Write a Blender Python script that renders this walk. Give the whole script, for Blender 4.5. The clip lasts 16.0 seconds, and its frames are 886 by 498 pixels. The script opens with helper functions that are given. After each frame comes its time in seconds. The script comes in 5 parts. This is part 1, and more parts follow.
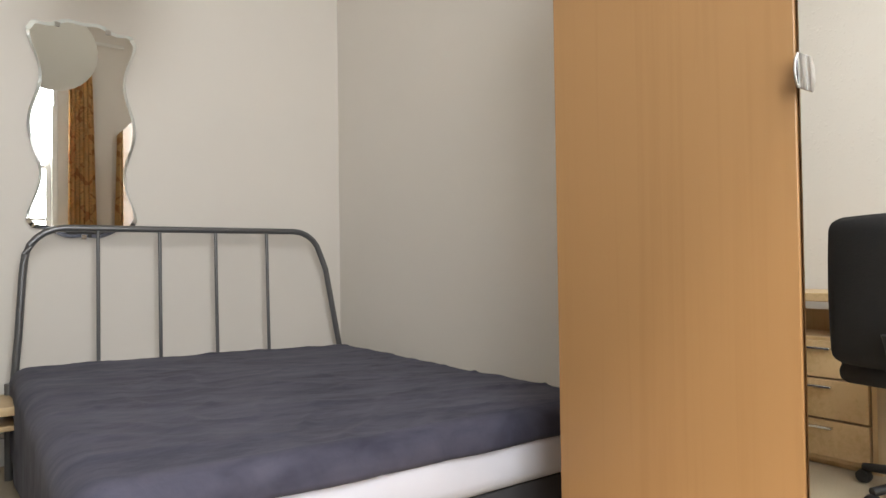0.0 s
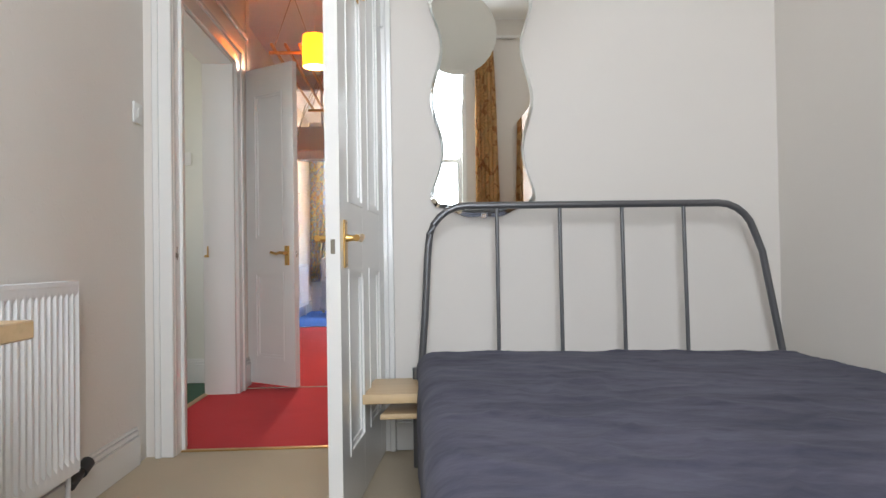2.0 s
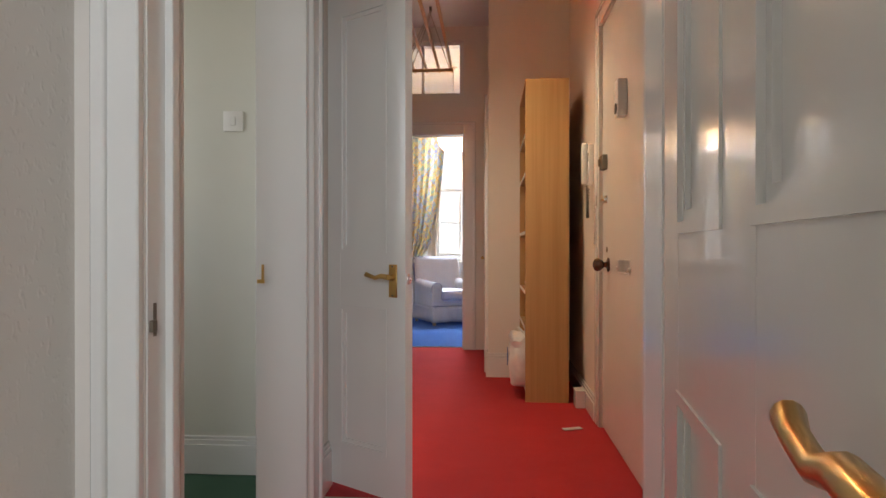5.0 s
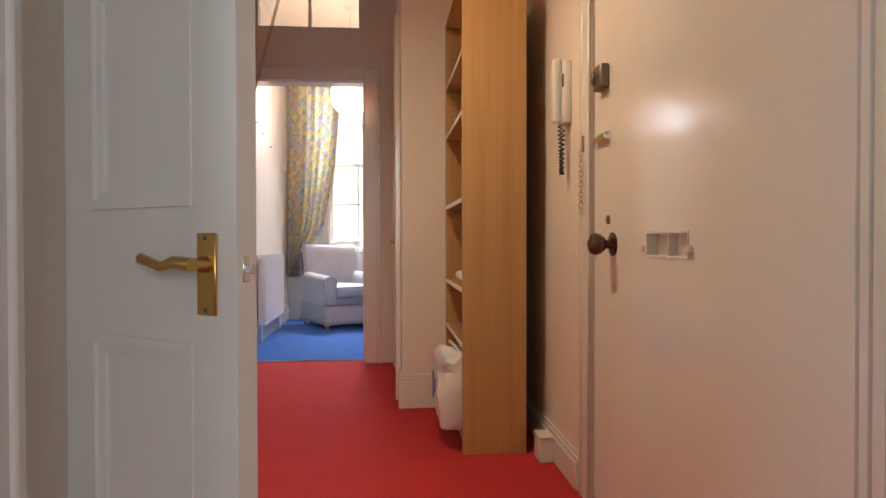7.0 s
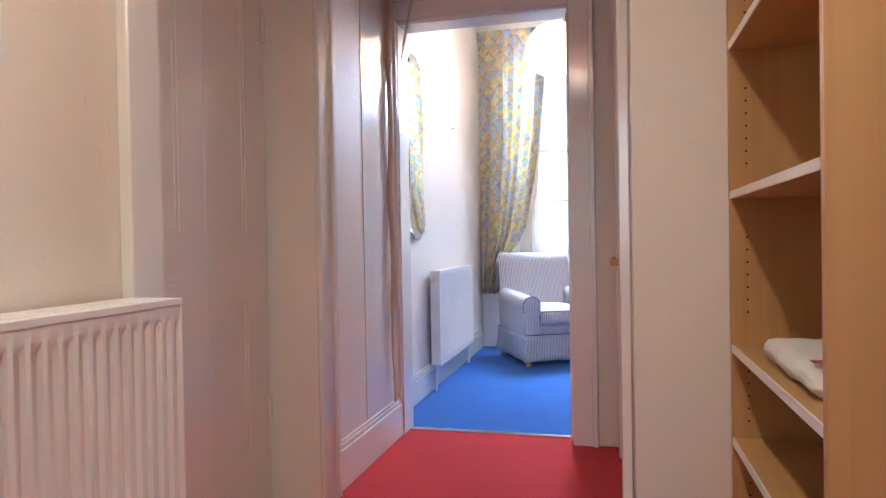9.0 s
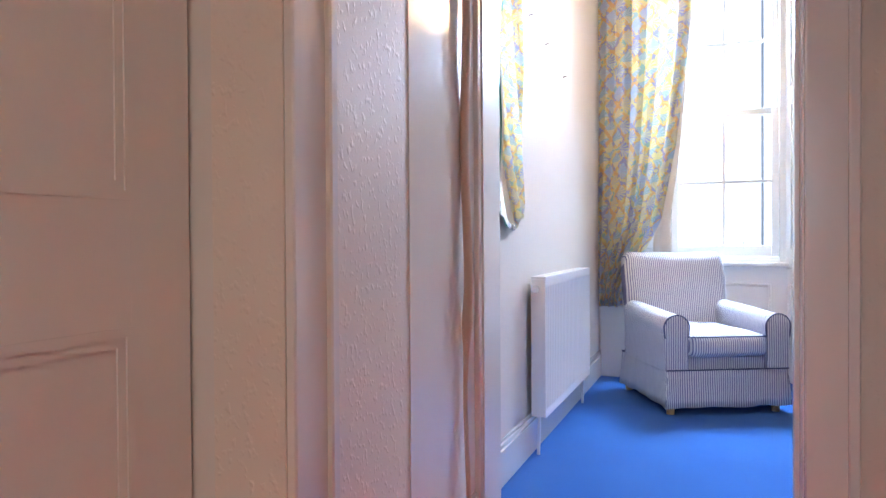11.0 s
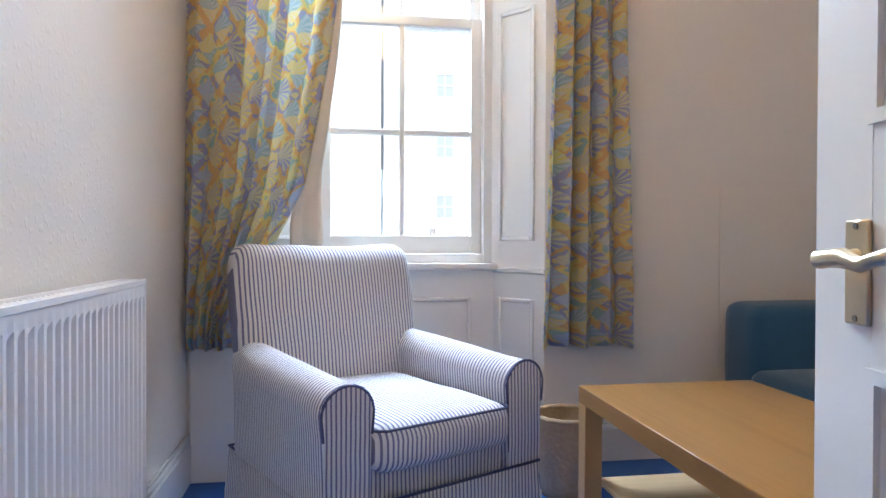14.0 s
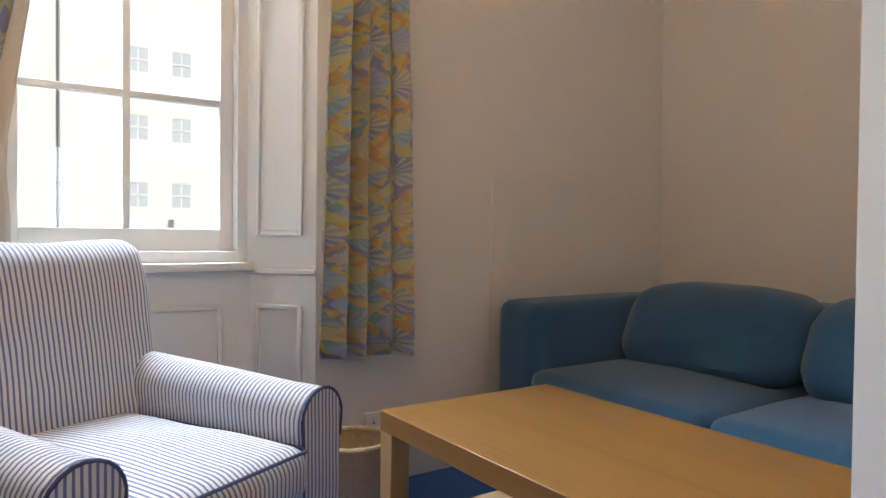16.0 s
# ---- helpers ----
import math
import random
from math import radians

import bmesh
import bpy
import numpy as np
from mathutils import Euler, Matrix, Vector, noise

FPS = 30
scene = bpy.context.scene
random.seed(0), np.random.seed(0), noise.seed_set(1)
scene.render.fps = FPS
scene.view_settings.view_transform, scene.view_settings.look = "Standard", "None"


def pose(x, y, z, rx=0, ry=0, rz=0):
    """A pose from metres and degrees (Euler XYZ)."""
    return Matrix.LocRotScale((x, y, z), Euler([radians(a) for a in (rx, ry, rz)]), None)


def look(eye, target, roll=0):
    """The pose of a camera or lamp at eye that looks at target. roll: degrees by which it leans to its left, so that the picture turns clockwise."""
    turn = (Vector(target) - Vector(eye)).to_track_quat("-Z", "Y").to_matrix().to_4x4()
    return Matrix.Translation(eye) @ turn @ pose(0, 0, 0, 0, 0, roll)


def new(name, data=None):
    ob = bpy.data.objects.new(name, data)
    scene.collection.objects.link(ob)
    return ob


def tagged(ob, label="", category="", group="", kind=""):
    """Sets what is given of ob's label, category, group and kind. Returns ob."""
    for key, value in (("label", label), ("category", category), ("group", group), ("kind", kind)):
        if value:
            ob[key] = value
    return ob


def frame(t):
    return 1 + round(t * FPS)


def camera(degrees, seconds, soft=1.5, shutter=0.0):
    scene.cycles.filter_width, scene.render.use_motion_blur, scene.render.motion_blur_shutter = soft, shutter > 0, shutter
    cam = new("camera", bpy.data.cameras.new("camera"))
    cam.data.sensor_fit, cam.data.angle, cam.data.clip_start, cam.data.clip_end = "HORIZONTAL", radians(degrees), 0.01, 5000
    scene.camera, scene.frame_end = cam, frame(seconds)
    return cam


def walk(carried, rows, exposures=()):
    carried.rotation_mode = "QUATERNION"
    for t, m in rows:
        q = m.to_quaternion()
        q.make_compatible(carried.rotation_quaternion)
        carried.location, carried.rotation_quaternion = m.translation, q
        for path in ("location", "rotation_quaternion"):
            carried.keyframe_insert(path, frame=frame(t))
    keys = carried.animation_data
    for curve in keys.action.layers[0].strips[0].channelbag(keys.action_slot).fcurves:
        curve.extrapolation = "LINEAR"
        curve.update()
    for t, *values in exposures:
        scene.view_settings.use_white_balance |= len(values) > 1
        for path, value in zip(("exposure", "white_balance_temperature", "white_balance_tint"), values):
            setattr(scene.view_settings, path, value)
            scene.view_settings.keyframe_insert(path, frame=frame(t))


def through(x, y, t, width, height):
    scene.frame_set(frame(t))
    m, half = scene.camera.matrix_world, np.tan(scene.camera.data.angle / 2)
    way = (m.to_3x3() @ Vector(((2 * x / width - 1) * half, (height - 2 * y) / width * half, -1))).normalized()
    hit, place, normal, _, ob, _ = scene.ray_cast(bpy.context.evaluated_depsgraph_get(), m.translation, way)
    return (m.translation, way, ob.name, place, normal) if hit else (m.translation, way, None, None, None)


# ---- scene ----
cam = camera(67.8, 16.0)
PATH = [
    (0, (0.575, -3.026, 0.885), (1.745, -1.405, 0.923), -0.8),
    (0.5, (0.693, -2.971, 0.858), (1.582, -1.18, 0.894), -0.9),
    (1, (0.696, -2.859, 0.809), (1.347, -0.968, 0.849), -1.0),
    (1.5, (0.704, -2.666, 0.806), (1.078, -0.702, 0.843), -0.9),
    (2, (0.699, -2.395, 0.836), (0.797, -0.398, 0.867), -0.9),
    (2.5, (0.685, -2.057, 0.902), (0.51, -0.065, 0.927), -0.8),
    (3, (0.634, -1.721, 0.97), (0.27, 0.245, 0.993), -0.2),
    (5.3, (0.199, -0.395, 1.008), (0.153, 1.604, 0.999), 0.0),
    (5.5, (0.16, -0.276, 0.991), (0.185, 1.724, 0.98), 0.0),
    (6, (0.111, 0.097, 0.964), (0.269, 2.091, 0.945), 0.1),
    (6.5, (0.132, 0.505, 0.946), (0.336, 2.495, 0.92), -0.0),
    (7, (0.165, 0.92, 0.929), (0.339, 2.912, 0.902), -0.1),
    (7.5, (0.202, 1.361, 0.929), (0.322, 3.357, 0.899), -0.3),
    (8, (0.253, 1.78, 0.954), (0.226, 3.78, 0.919), -0.6),
    (8.5, (0.25, 2.225, 0.976), (-0.013, 4.207, 0.944), -0.8),
    (9, (0.196, 2.688, 1.001), (-0.297, 4.627, 0.975), -1.0),
    (9.5, (0.117, 3.084, 1.027), (-0.609, 4.947, 1.006), -1.0),
    (11.8, (-0.328, 4.62, 0.907), (-1.106, 6.462, 0.885), -0.3),
    (12, (-0.354, 4.793, 0.897), (-1.044, 6.67, 0.875), -0.3),
    (12.5, (-0.392, 5.218, 0.874), (-0.859, 7.162, 0.855), -0.4),
    (13, (-0.421, 5.633, 0.892), (-0.643, 7.621, 0.868), -0.1),
    (13.5, (-0.396, 5.988, 0.89), (-0.35, 7.987, 0.868), 0.0),
    (14, (-0.424, 6.239, 0.896), (-0.116, 8.215, 0.873), 0.2),
    (14.5, (-0.408, 6.408, 0.916), (0.172, 8.322, 0.895), 0.4),
    (15, (-0.446, 6.531, 0.935), (0.404, 8.341, 0.902), 0.4),
    (15.5, (-0.482, 6.629, 0.926), (0.519, 8.361, 0.888), 0.4),
    (16, (-0.516, 6.683, 0.904), (0.604, 8.339, 0.865), 0.6),
]
EXPOSURE = [(0, 0.97, 7000, 11), (1, 1.12, 6600, 11), (2, 1.16, 6300, 11), (3, 1.2, 6400, 11), (5.3, 0.68, 6500, 11), (7, 0.78, 6600, 11), (8, 0.98, 6200, 10), (9.5, 1.15, 5100, 10), (12, 1.14, 5500, 10), (13, 0.84, 5650, 7), (14, 0.55, 5750, 7), (15, 0.37, 6250, 7), (16, 0.24, 6600, 8)]
walk(cam, [(t, look(eye, target, roll)) for t, eye, target, roll in PATH], EXPOSURE)

# ---- world and light ----
world = bpy.data.worlds.new("sky")
scene.world = world
world.use_nodes = True
wn = world.node_tree.nodes
sky = wn.new("ShaderNodeTexSky")
sky.sky_type, sky.sun_disc = "NISHITA", False
sky.sun_elevation, sky.sun_rotation = radians(42), radians(200)
world.node_tree.links.new(sky.outputs[0], wn["Background"].inputs[0])
wn["Background"].inputs[1].default_value = 0.15

sun = new("sun", bpy.data.lights.new("sun", "SUN"))
sun.data.energy, sun.data.angle, sun.data.color = 5.0, radians(12), (1.0, 0.95, 0.88)
sun.matrix_world = look((0, 0, 20), (5, 8, 6))


def area_lamp(name, eye, target, sx, sy, power, color):
    lamp = new(name, bpy.data.lights.new(name, "AREA"))
    lamp.data.shape, lamp.data.size, lamp.data.size_y = "RECTANGLE", sx, sy
    lamp.data.energy, lamp.data.color = power, color
    lamp.matrix_world = look(eye, target)
    return lamp


def bulb(name, place, power, radius, color):
    lamp = new(name, bpy.data.lights.new(name, "POINT"))
    lamp.data.energy, lamp.data.shadow_soft_size, lamp.data.color = power, radius, color
    lamp.location = place
    return lamp


area_lamp("skylight_living", (-0.16, 9.75, 3.0), (-0.35, 6.8, 0.7), 1.3, 1.3, 350, (0.74, 0.86, 1.0))
area_lamp("skylight_living_side", (-1.75, 10.1, 1.9), (0.6, 7.8, 1.0), 1.7, 2.4, 34, (0.74, 0.87, 1.0))
area_lamp("skylight_living_far_side", (1.75, 10.2, 1.9), (-0.8, 7.6, 1.0), 1.7, 2.4, 45, (0.74, 0.87, 1.0))
area_lamp("skylight_bedroom", (0.75, -3.62, 1.9), (0.45, 0.5, 0.8), 1.05, 2.2, 49, (0.89, 0.95, 1.0))
bulb("hall_bulb", (-0.07, 3.09, 2.50), 38, 0.05, (1.0, 0.80, 0.53))
# added fill lamp that brightens the side room; no source known there
area_lamp("fill_side_room", (-2.3, 1.5, 1.7), (0, 1.5, 1.3), 0.8, 1.0, 5.5, (1.0, 0.97, 0.92))
bulb("living_bulb", (-0.17, 7.4, 2.36), 30, 0.05, (1.0, 0.63, 0.30))


# ---- materials ----
def material(name, color, rough=0.5, metal=0.0, var=0.06, scale=6.0, bump=0.0, bump_scale=60.0, sheen=0.0, coat=0.0, color2=None, spec=0.5):
    m = bpy.data.materials.new(name)
    m.use_nodes = True
    n, l = m.node_tree.nodes, m.node_tree.links
    b = n["Principled BSDF"]
    b.inputs["Roughness"].default_value, b.inputs["Metallic"].default_value = rough, metal
    b.inputs["Sheen Weight"].default_value, b.inputs["Coat Weight"].default_value = sheen, coat
    b.inputs["Specular IOR Level"].default_value = spec
    tc = n.new("ShaderNodeTexCoord")
    no = n.new("ShaderNodeTexNoise")
    no.inputs["Scale"].default_value, no.inputs["Detail"].default_value = scale, 6
    l.new(tc.outputs["Object"], no.inputs["Vector"])
    mix = n.new("ShaderNodeMix")
    mix.data_type = "RGBA"
    c2 = color2 or tuple(c * (1 - var * 2.2) for c in color)
    mix.inputs[6].default_value = (*color, 1)
    mix.inputs[7].default_value = (*c2, 1)
    l.new(no.outputs[0], mix.inputs[0])
    l.new(mix.outputs[2], b.inputs["Base Color"])
    if bump:
        nb = n.new("ShaderNodeTexNoise")
        nb.inputs["Scale"].default_value, nb.inputs["Detail"].default_value = bump_scale, 3
        l.new(tc.outputs["Object"], nb.inputs["Vector"])
        bp = n.new("ShaderNodeBump")
        bp.inputs["Strength"].default_value, bp.inputs["Distance"].default_value = bump, 0.004
        l.new(nb.outputs[0], bp.inputs["Height"])
        l.new(bp.outputs[0], b.inputs["Normal"])
    return m


def woodchip(name, color):
    """Painted woodchip wallpaper: small raised flakes and faint stains."""
    m = material(name, color, 0.55, var=0.035, scale=1.7)
    n, l = m.node_tree.nodes, m.node_tree.links
    tc = n["Texture Coordinate"]
    mp = n.new("ShaderNodeMapping")
    mp.inputs["Scale"].default_value = (1.0, 1.0, 0.75)
    v = n.new("ShaderNodeTexNoise")
    v.inputs["Scale"].default_value, v.inputs["Detail"].default_value = 78, 1.0
    l.new(tc.outputs["Object"], mp.inputs[0])
    l.new(mp.outputs[0], v.inputs["Vector"])
    r = n.new("ShaderNodeValToRGB")
    r.color_ramp.elements[0].position, r.color_ramp.elements[1].position = 0.57, 0.80
    l.new(v.outputs[0], r.inputs[0])
    bp = n.new("ShaderNodeBump")
    bp.inputs["Strength"].default_value, bp.inputs["Distance"].default_value = 0.36, 0.003
    l.new(r.outputs[0], bp.inputs["Height"])
    l.new(bp.outputs[0], n["Principled BSDF"].inputs["Normal"])
    return m


def wood(name, c1, c2, axis=2, rough=0.4, stretch=40.0, scale=1.1):
    m = bpy.data.materials.new(name)
    m.use_nodes = True
    n, l = m.node_tree.nodes, m.node_tree.links
    b = n["Principled BSDF"]
    b.inputs["Roughness"].default_value = rough
    tc, mp = n.new("ShaderNodeTexCoord"), n.new("ShaderNodeMapping")
    s = [scale * stretch] * 3
    s[axis] = scale
    mp.inputs["Scale"].default_value = s
    l.new(tc.outputs["Object"], mp.inputs[0])
    no = n.new("ShaderNodeTexNoise")
    no.inputs["Scale"].default_value, no.inputs["Detail"].default_value, no.inputs["Distortion"].default_value = 1, 8, 0.6
    l.new(mp.outputs[0], no.inputs["Vector"])
    big = n.new("ShaderNodeTexNoise")
    big.inputs["Scale"].default_value = 0.12
    l.new(mp.outputs[0], big.inputs["Vector"])
    add = n.new("ShaderNodeMath")
    add.operation = "ADD"
    l.new(no.outputs[0], add.inputs[0])
    l.new(big.outputs[0], add.inputs[1])
    r = n.new("ShaderNodeValToRGB")
    r.color_ramp.elements[0].position, r.color_ramp.elements[1].position = 0.6, 1.25
    r.color_ramp.elements[0].color, r.color_ramp.elements[1].color = (*c1, 1), (*c2, 1)
    sc = n.new("ShaderNodeMath")
    sc.operation = "MULTIPLY"
    sc.inputs[1].default_value = 0.95
    l.new(add.outputs[0], sc.inputs[0])
    l.new(sc.outputs[0], r.inputs[0])
    l.new(r.outputs[0], b.inputs["Base Color"])
    bp = n.new("ShaderNodeBump")
    bp.inputs["Strength"].default_value, bp.inputs["Distance"].default_value = 0.08, 0.001
    l.new(no.outputs[0], bp.inputs["Height"])
    l.new(bp.outputs[0], b.inputs["Normal"])
    return m


def velvet(name, dark, light):
    """Crushed pile: streaks where the nap lies one way or the other, and a fine fibre."""
    m = material(name, light, 0.8, color2=dark, scale=7, bump=0.35, bump_scale=55, sheen=0.06, spec=0.12)
    n, l = m.node_tree.nodes, m.node_tree.links
    tc = n["Texture Coordinate"]
    total = None
    for turn, sx, sy, weight in ((35, 2.2, 5.5, 0.42), (-40, 3.5, 9.0, 0.38), (75, 10.0, 24.0, 0.28)):
        mp, no = n.new("ShaderNodeMapping"), n.new("ShaderNodeTexNoise")
        mp.inputs["Rotation"].default_value = (0, 0, radians(turn))
        mp.inputs["Scale"].default_value = (sx, sy, 6.0)
        no.inputs["Scale"].default_value, no.inputs["Detail"].default_value, no.inputs["Distortion"].default_value = 1.0, 5, 0.8
        l.new(tc.outputs["Object"], mp.inputs[0])
        l.new(mp.outputs[0], no.inputs["Vector"])
        q = n.new("ShaderNodeMath")
        q.operation, q.inputs[1].default_value = "MULTIPLY_ADD", weight
        l.new(no.outputs[0], q.inputs[0])
        if total is None:
            q.inputs[2].default_value = 0.0
        else:
            l.new(total, q.inputs[2])
        total = q.outputs[0]
    ramp = n.new("ShaderNodeValToRGB")
    ramp.color_ramp.elements[0].position, ramp.color_ramp.elements[1].position = 0.40, 0.68
    ramp.color_ramp.elements[0].color, ramp.color_ramp.elements[1].color = (*dark, 1), (*light, 1)
    l.new(total, ramp.inputs[0])
    l.new(ramp.outputs[0], n["Principled BSDF"].inputs["Base Color"])
    return m


def carpet(name, c1, c2, ribs=0.0):
    m = material(name, c1, 0.95, color2=c2, scale=3.5, bump=0.7, bump_scale=420, sheen=0.06, spec=0.1)
    n, l = m.node_tree.nodes, m.node_tree.links
    tc = n["Texture Coordinate"]
    fine = n.new("ShaderNodeTexNoise")
    fine.inputs["Scale"].default_value, fine.inputs["Detail"].default_value = 260, 2
    l.new(tc.outputs["Object"], fine.inputs["Vector"])
    mix = n.new("ShaderNodeMix")
    mix.data_type, mix.blend_type = "RGBA", "OVERLAY"
    mix.inputs[0].default_value = 0.35
    old = n["Principled BSDF"].inputs["Base Color"].links[0].from_socket
    l.new(old, mix.inputs[6])
    l.new(fine.outputs[0], mix.inputs[7])
    l.new(mix.outputs[2], n["Principled BSDF"].inputs["Base Color"])
    if ribs:
        w = n.new("ShaderNodeTexWave")
        w.bands_direction = "Y"
        w.inputs["Scale"].default_value, w.inputs["Distortion"].default_value, w.inputs["Detail Scale"].default_value = ribs, 7.0, 1.4
        l.new(tc.outputs["Object"], w.inputs["Vector"])
        b2 = n.new("ShaderNodeBump")
        b2.inputs["Strength"].default_value, b2.inputs["Distance"].default_value = 0.14, 0.006
        l.new(w.outputs[1], b2.inputs["Height"])
        l.new(n["Bump"].outputs[0], b2.inputs["Normal"])
        l.new(b2.outputs[0], n["Principled BSDF"].inputs["Normal"])
    return m


def stripes(name, axis):
    """Cotton ticking: thin navy stripes on off-white, along one local axis."""
    m = material(name, (0.68, 0.68, 0.69), 0.85, var=0.03, bump=0.25, bump_scale=300, sheen=0.1)
    n, l = m.node_tree.nodes, m.node_tree.links
    sep = n.new("ShaderNodeSeparateXYZ")
    l.new(n["Texture Coordinate"].outputs["Object"], sep.inputs[0])
    wob = n.new("ShaderNodeTexNoise")
    wob.inputs["Scale"].default_value = 5
    l.new(n["Texture Coordinate"].outputs["Object"], wob.inputs["Vector"])
    ad = n.new("ShaderNodeMath")
    ad.operation, ad.inputs[1].default_value = "MULTIPLY_ADD", 0.012
    l.new(wob.outputs[0], ad.inputs[0])
    l.new(sep.outputs[axis], ad.inputs[2])
    dv = n.new("ShaderNodeMath")
    dv.operation, dv.inputs[1].default_value = "DIVIDE", 0.0125
    l.new(ad.outputs[0], dv.inputs[0])
    fr = n.new("ShaderNodeMath")
    fr.operation = "FRACT"
    l.new(dv.outputs[0], fr.inputs[0])
    lt = n.new("ShaderNodeMath")
    lt.operation, lt.inputs[1].default_value = "LESS_THAN", 0.41
    l.new(fr.outputs[0], lt.inputs[0])
    mix = n.new("ShaderNodeMix")
    mix.data_type = "RGBA"
    mix.inputs[7].default_value = (0.16, 0.17, 0.29, 1)
    l.new(n["Principled BSDF"].inputs["Base Color"].links[0].from_socket, mix.inputs[6])
    l.new(lt.outputs[0], mix.inputs[0])
    l.new(mix.outputs[2], n["Principled BSDF"].inputs["Base Color"])
    return m


def printed(name, cells, lines, base, cell, thin=0.5):
    """Printed curtain cotton, by its unfolded width and height: a diamond lattice with a fan of petals in each cell."""
    m = material(name, base, 0.85, var=0.1, bump=0.2, bump_scale=250, sheen=0.1)
    n, l = m.node_tree.nodes, m.node_tree.links

    def math_node(op, a, b=None):
        q = n.new("ShaderNodeMath")
        q.operation = op
        for k, v in enumerate((a, b)):
            if v is None:
                continue
            if isinstance(v, (int, float)):
                q.inputs[k].default_value = v
            else:
                l.new(v, q.inputs[k])
        return q.outputs[0]

    def ramp_node(fac, colors, gain=1.0):
        r = n.new("ShaderNodeValToRGB")
        r.color_ramp.interpolation = "CONSTANT"
        e = r.color_ramp.elements
        while len(e) < len(colors):
            e.new(0.5)
        for k, c in enumerate(colors):
            e[k].position = k / len(colors)
            e[k].color = (*[min(1.0, q * gain) for q in c], 1)
        l.new(fac, r.inputs[0])
        return r.outputs[0]

    def mixed(fac, a, b):
        q = n.new("ShaderNodeMix")
        q.data_type = "RGBA"
        if isinstance(fac, float):
            q.inputs[0].default_value = fac
        else:
            l.new(fac, q.inputs[0])
        l.new(a, q.inputs[6])
        l.new(b, q.inputs[7])
        return q.outputs[2]

    uv = n["Texture Coordinate"].outputs["UV"]
    wob = n.new("ShaderNodeTexNoise")
    wob.inputs["Scale"].default_value = 14
    l.new(uv, wob.inputs["Vector"])
    ofs = n.new("ShaderNodeVectorMath")
    ofs.operation = "MULTIPLY_ADD"
    ofs.inputs[1].default_value = (0.03, 0.03, 0)
    l.new(wob.outputs["Color"], ofs.inputs[0])
    l.new(uv, ofs.inputs[2])
    mp = n.new("ShaderNodeMapping")
    mp.inputs["Scale"].default_value = (1 / cell, 1 / cell, 1)
    mp.inputs["Rotation"].default_value = (0, 0, radians(45))
    l.new(ofs.outputs[0], mp.inputs[0])
    fl, fr = n.new("ShaderNodeVectorMath"), n.new("ShaderNodeVectorMath")
    fl.operation, fr.operation = "FLOOR", "FRACTION"
    l.new(mp.outputs[0], fl.inputs[0])
    l.new(mp.outputs[0], fr.inputs[0])
    wn1 = n.new("ShaderNodeTexWhiteNoise")
    wn1.noise_dimensions = "2D"
    l.new(fl.outputs[0], wn1.inputs["Vector"])
    sep = n.new("ShaderNodeSeparateXYZ")
    l.new(fr.outputs[0], sep.inputs[0])
    fx, fy = math_node("SUBTRACT", sep.outputs[0], 0.5), math_node("SUBTRACT", sep.outputs[1], 0.5)
    edge = math_node("GREATER_THAN", math_node("MAXIMUM", math_node("ABSOLUTE", fx), math_node("ABSOLUTE", fy)), 0.37)
    ang = math_node("ARCTAN2", math_node("ADD", fy, 0.18), math_node("ADD", fx, 0.18))
    petal = math_node("GREATER_THAN", math_node("SINE", math_node("MULTIPLY", ang, 15.0)), 0.15)
    half = math_node("GREATER_THAN", math_node("ADD", fx, math_node("MULTIPLY", fy, -0.6)), 0.08)
    c1 = ramp_node(wn1.outputs["Value"], cells)
    c2 = ramp_node(wn1.outputs["Value"], cells[2:] + cells[:2], 1.05)
    c3 = ramp_node(wn1.outputs["Value"], cells[1:] + cells[:1], 1.35)
    inside = mixed(half, c1, c2)
    inside = mixed(math_node("MULTIPLY", petal, 0.55), inside, c3)
    pt = n.new("ShaderNodeTexNoise")
    pt.inputs["Scale"].default_value = 1.3
    l.new(mp.outputs[0], pt.inputs["Vector"])
    spread = math_node("MULTIPLY_ADD", pt.outputs[0], 2.6)
    spread.node.inputs[2].default_value = -0.8
    line = ramp_node(spread, lines)
    col = mixed(edge, inside, line)
    fade = n.new("ShaderNodeRGB")
    fade.outputs[0].default_value = (*base, 1)
    col = mixed(0.16, col, fade.outputs[0])
    l.new(col, n["Principled BSDF"].inputs["Base Color"])
    # thin cloth lets light through
    tr = n.new("ShaderNodeBsdfTranslucent")
    l.new(col, tr.inputs[0])
    ms = n.new("ShaderNodeMixShader")
    ms.inputs[0].default_value = thin
    l.new(n["Principled BSDF"].outputs[0], ms.inputs[1])
    l.new(tr.outputs[0], ms.inputs[2])
    l.new(ms.outputs[0], n["Material Output"].inputs[0])
    return m


def glass_material(name, rough=0.0, bump=0.0, tint=(1, 1, 1)):
    m = bpy.data.materials.new(name)
    m.use_nodes = True
    n, l = m.node_tree.nodes, m.node_tree.links
    n.remove(n["Principled BSDF"])
    tr, gl, mx = n.new("ShaderNodeBsdfTransparent"), n.new("ShaderNodeBsdfGlossy"), n.new("ShaderNodeMixShader")
    fr = n.new("ShaderNodeFresnel")
    tr.inputs[0].default_value = (*tint, 1)
    gl.inputs["Roughness"].default_value = rough
    l.new(fr.outputs[0], mx.inputs[0])
    l.new(tr.outputs[0], mx.inputs[1])
    l.new(gl.outputs[0], mx.inputs[2])
    l.new(mx.outputs[0], n["Material Output"].inputs[0])
    return m


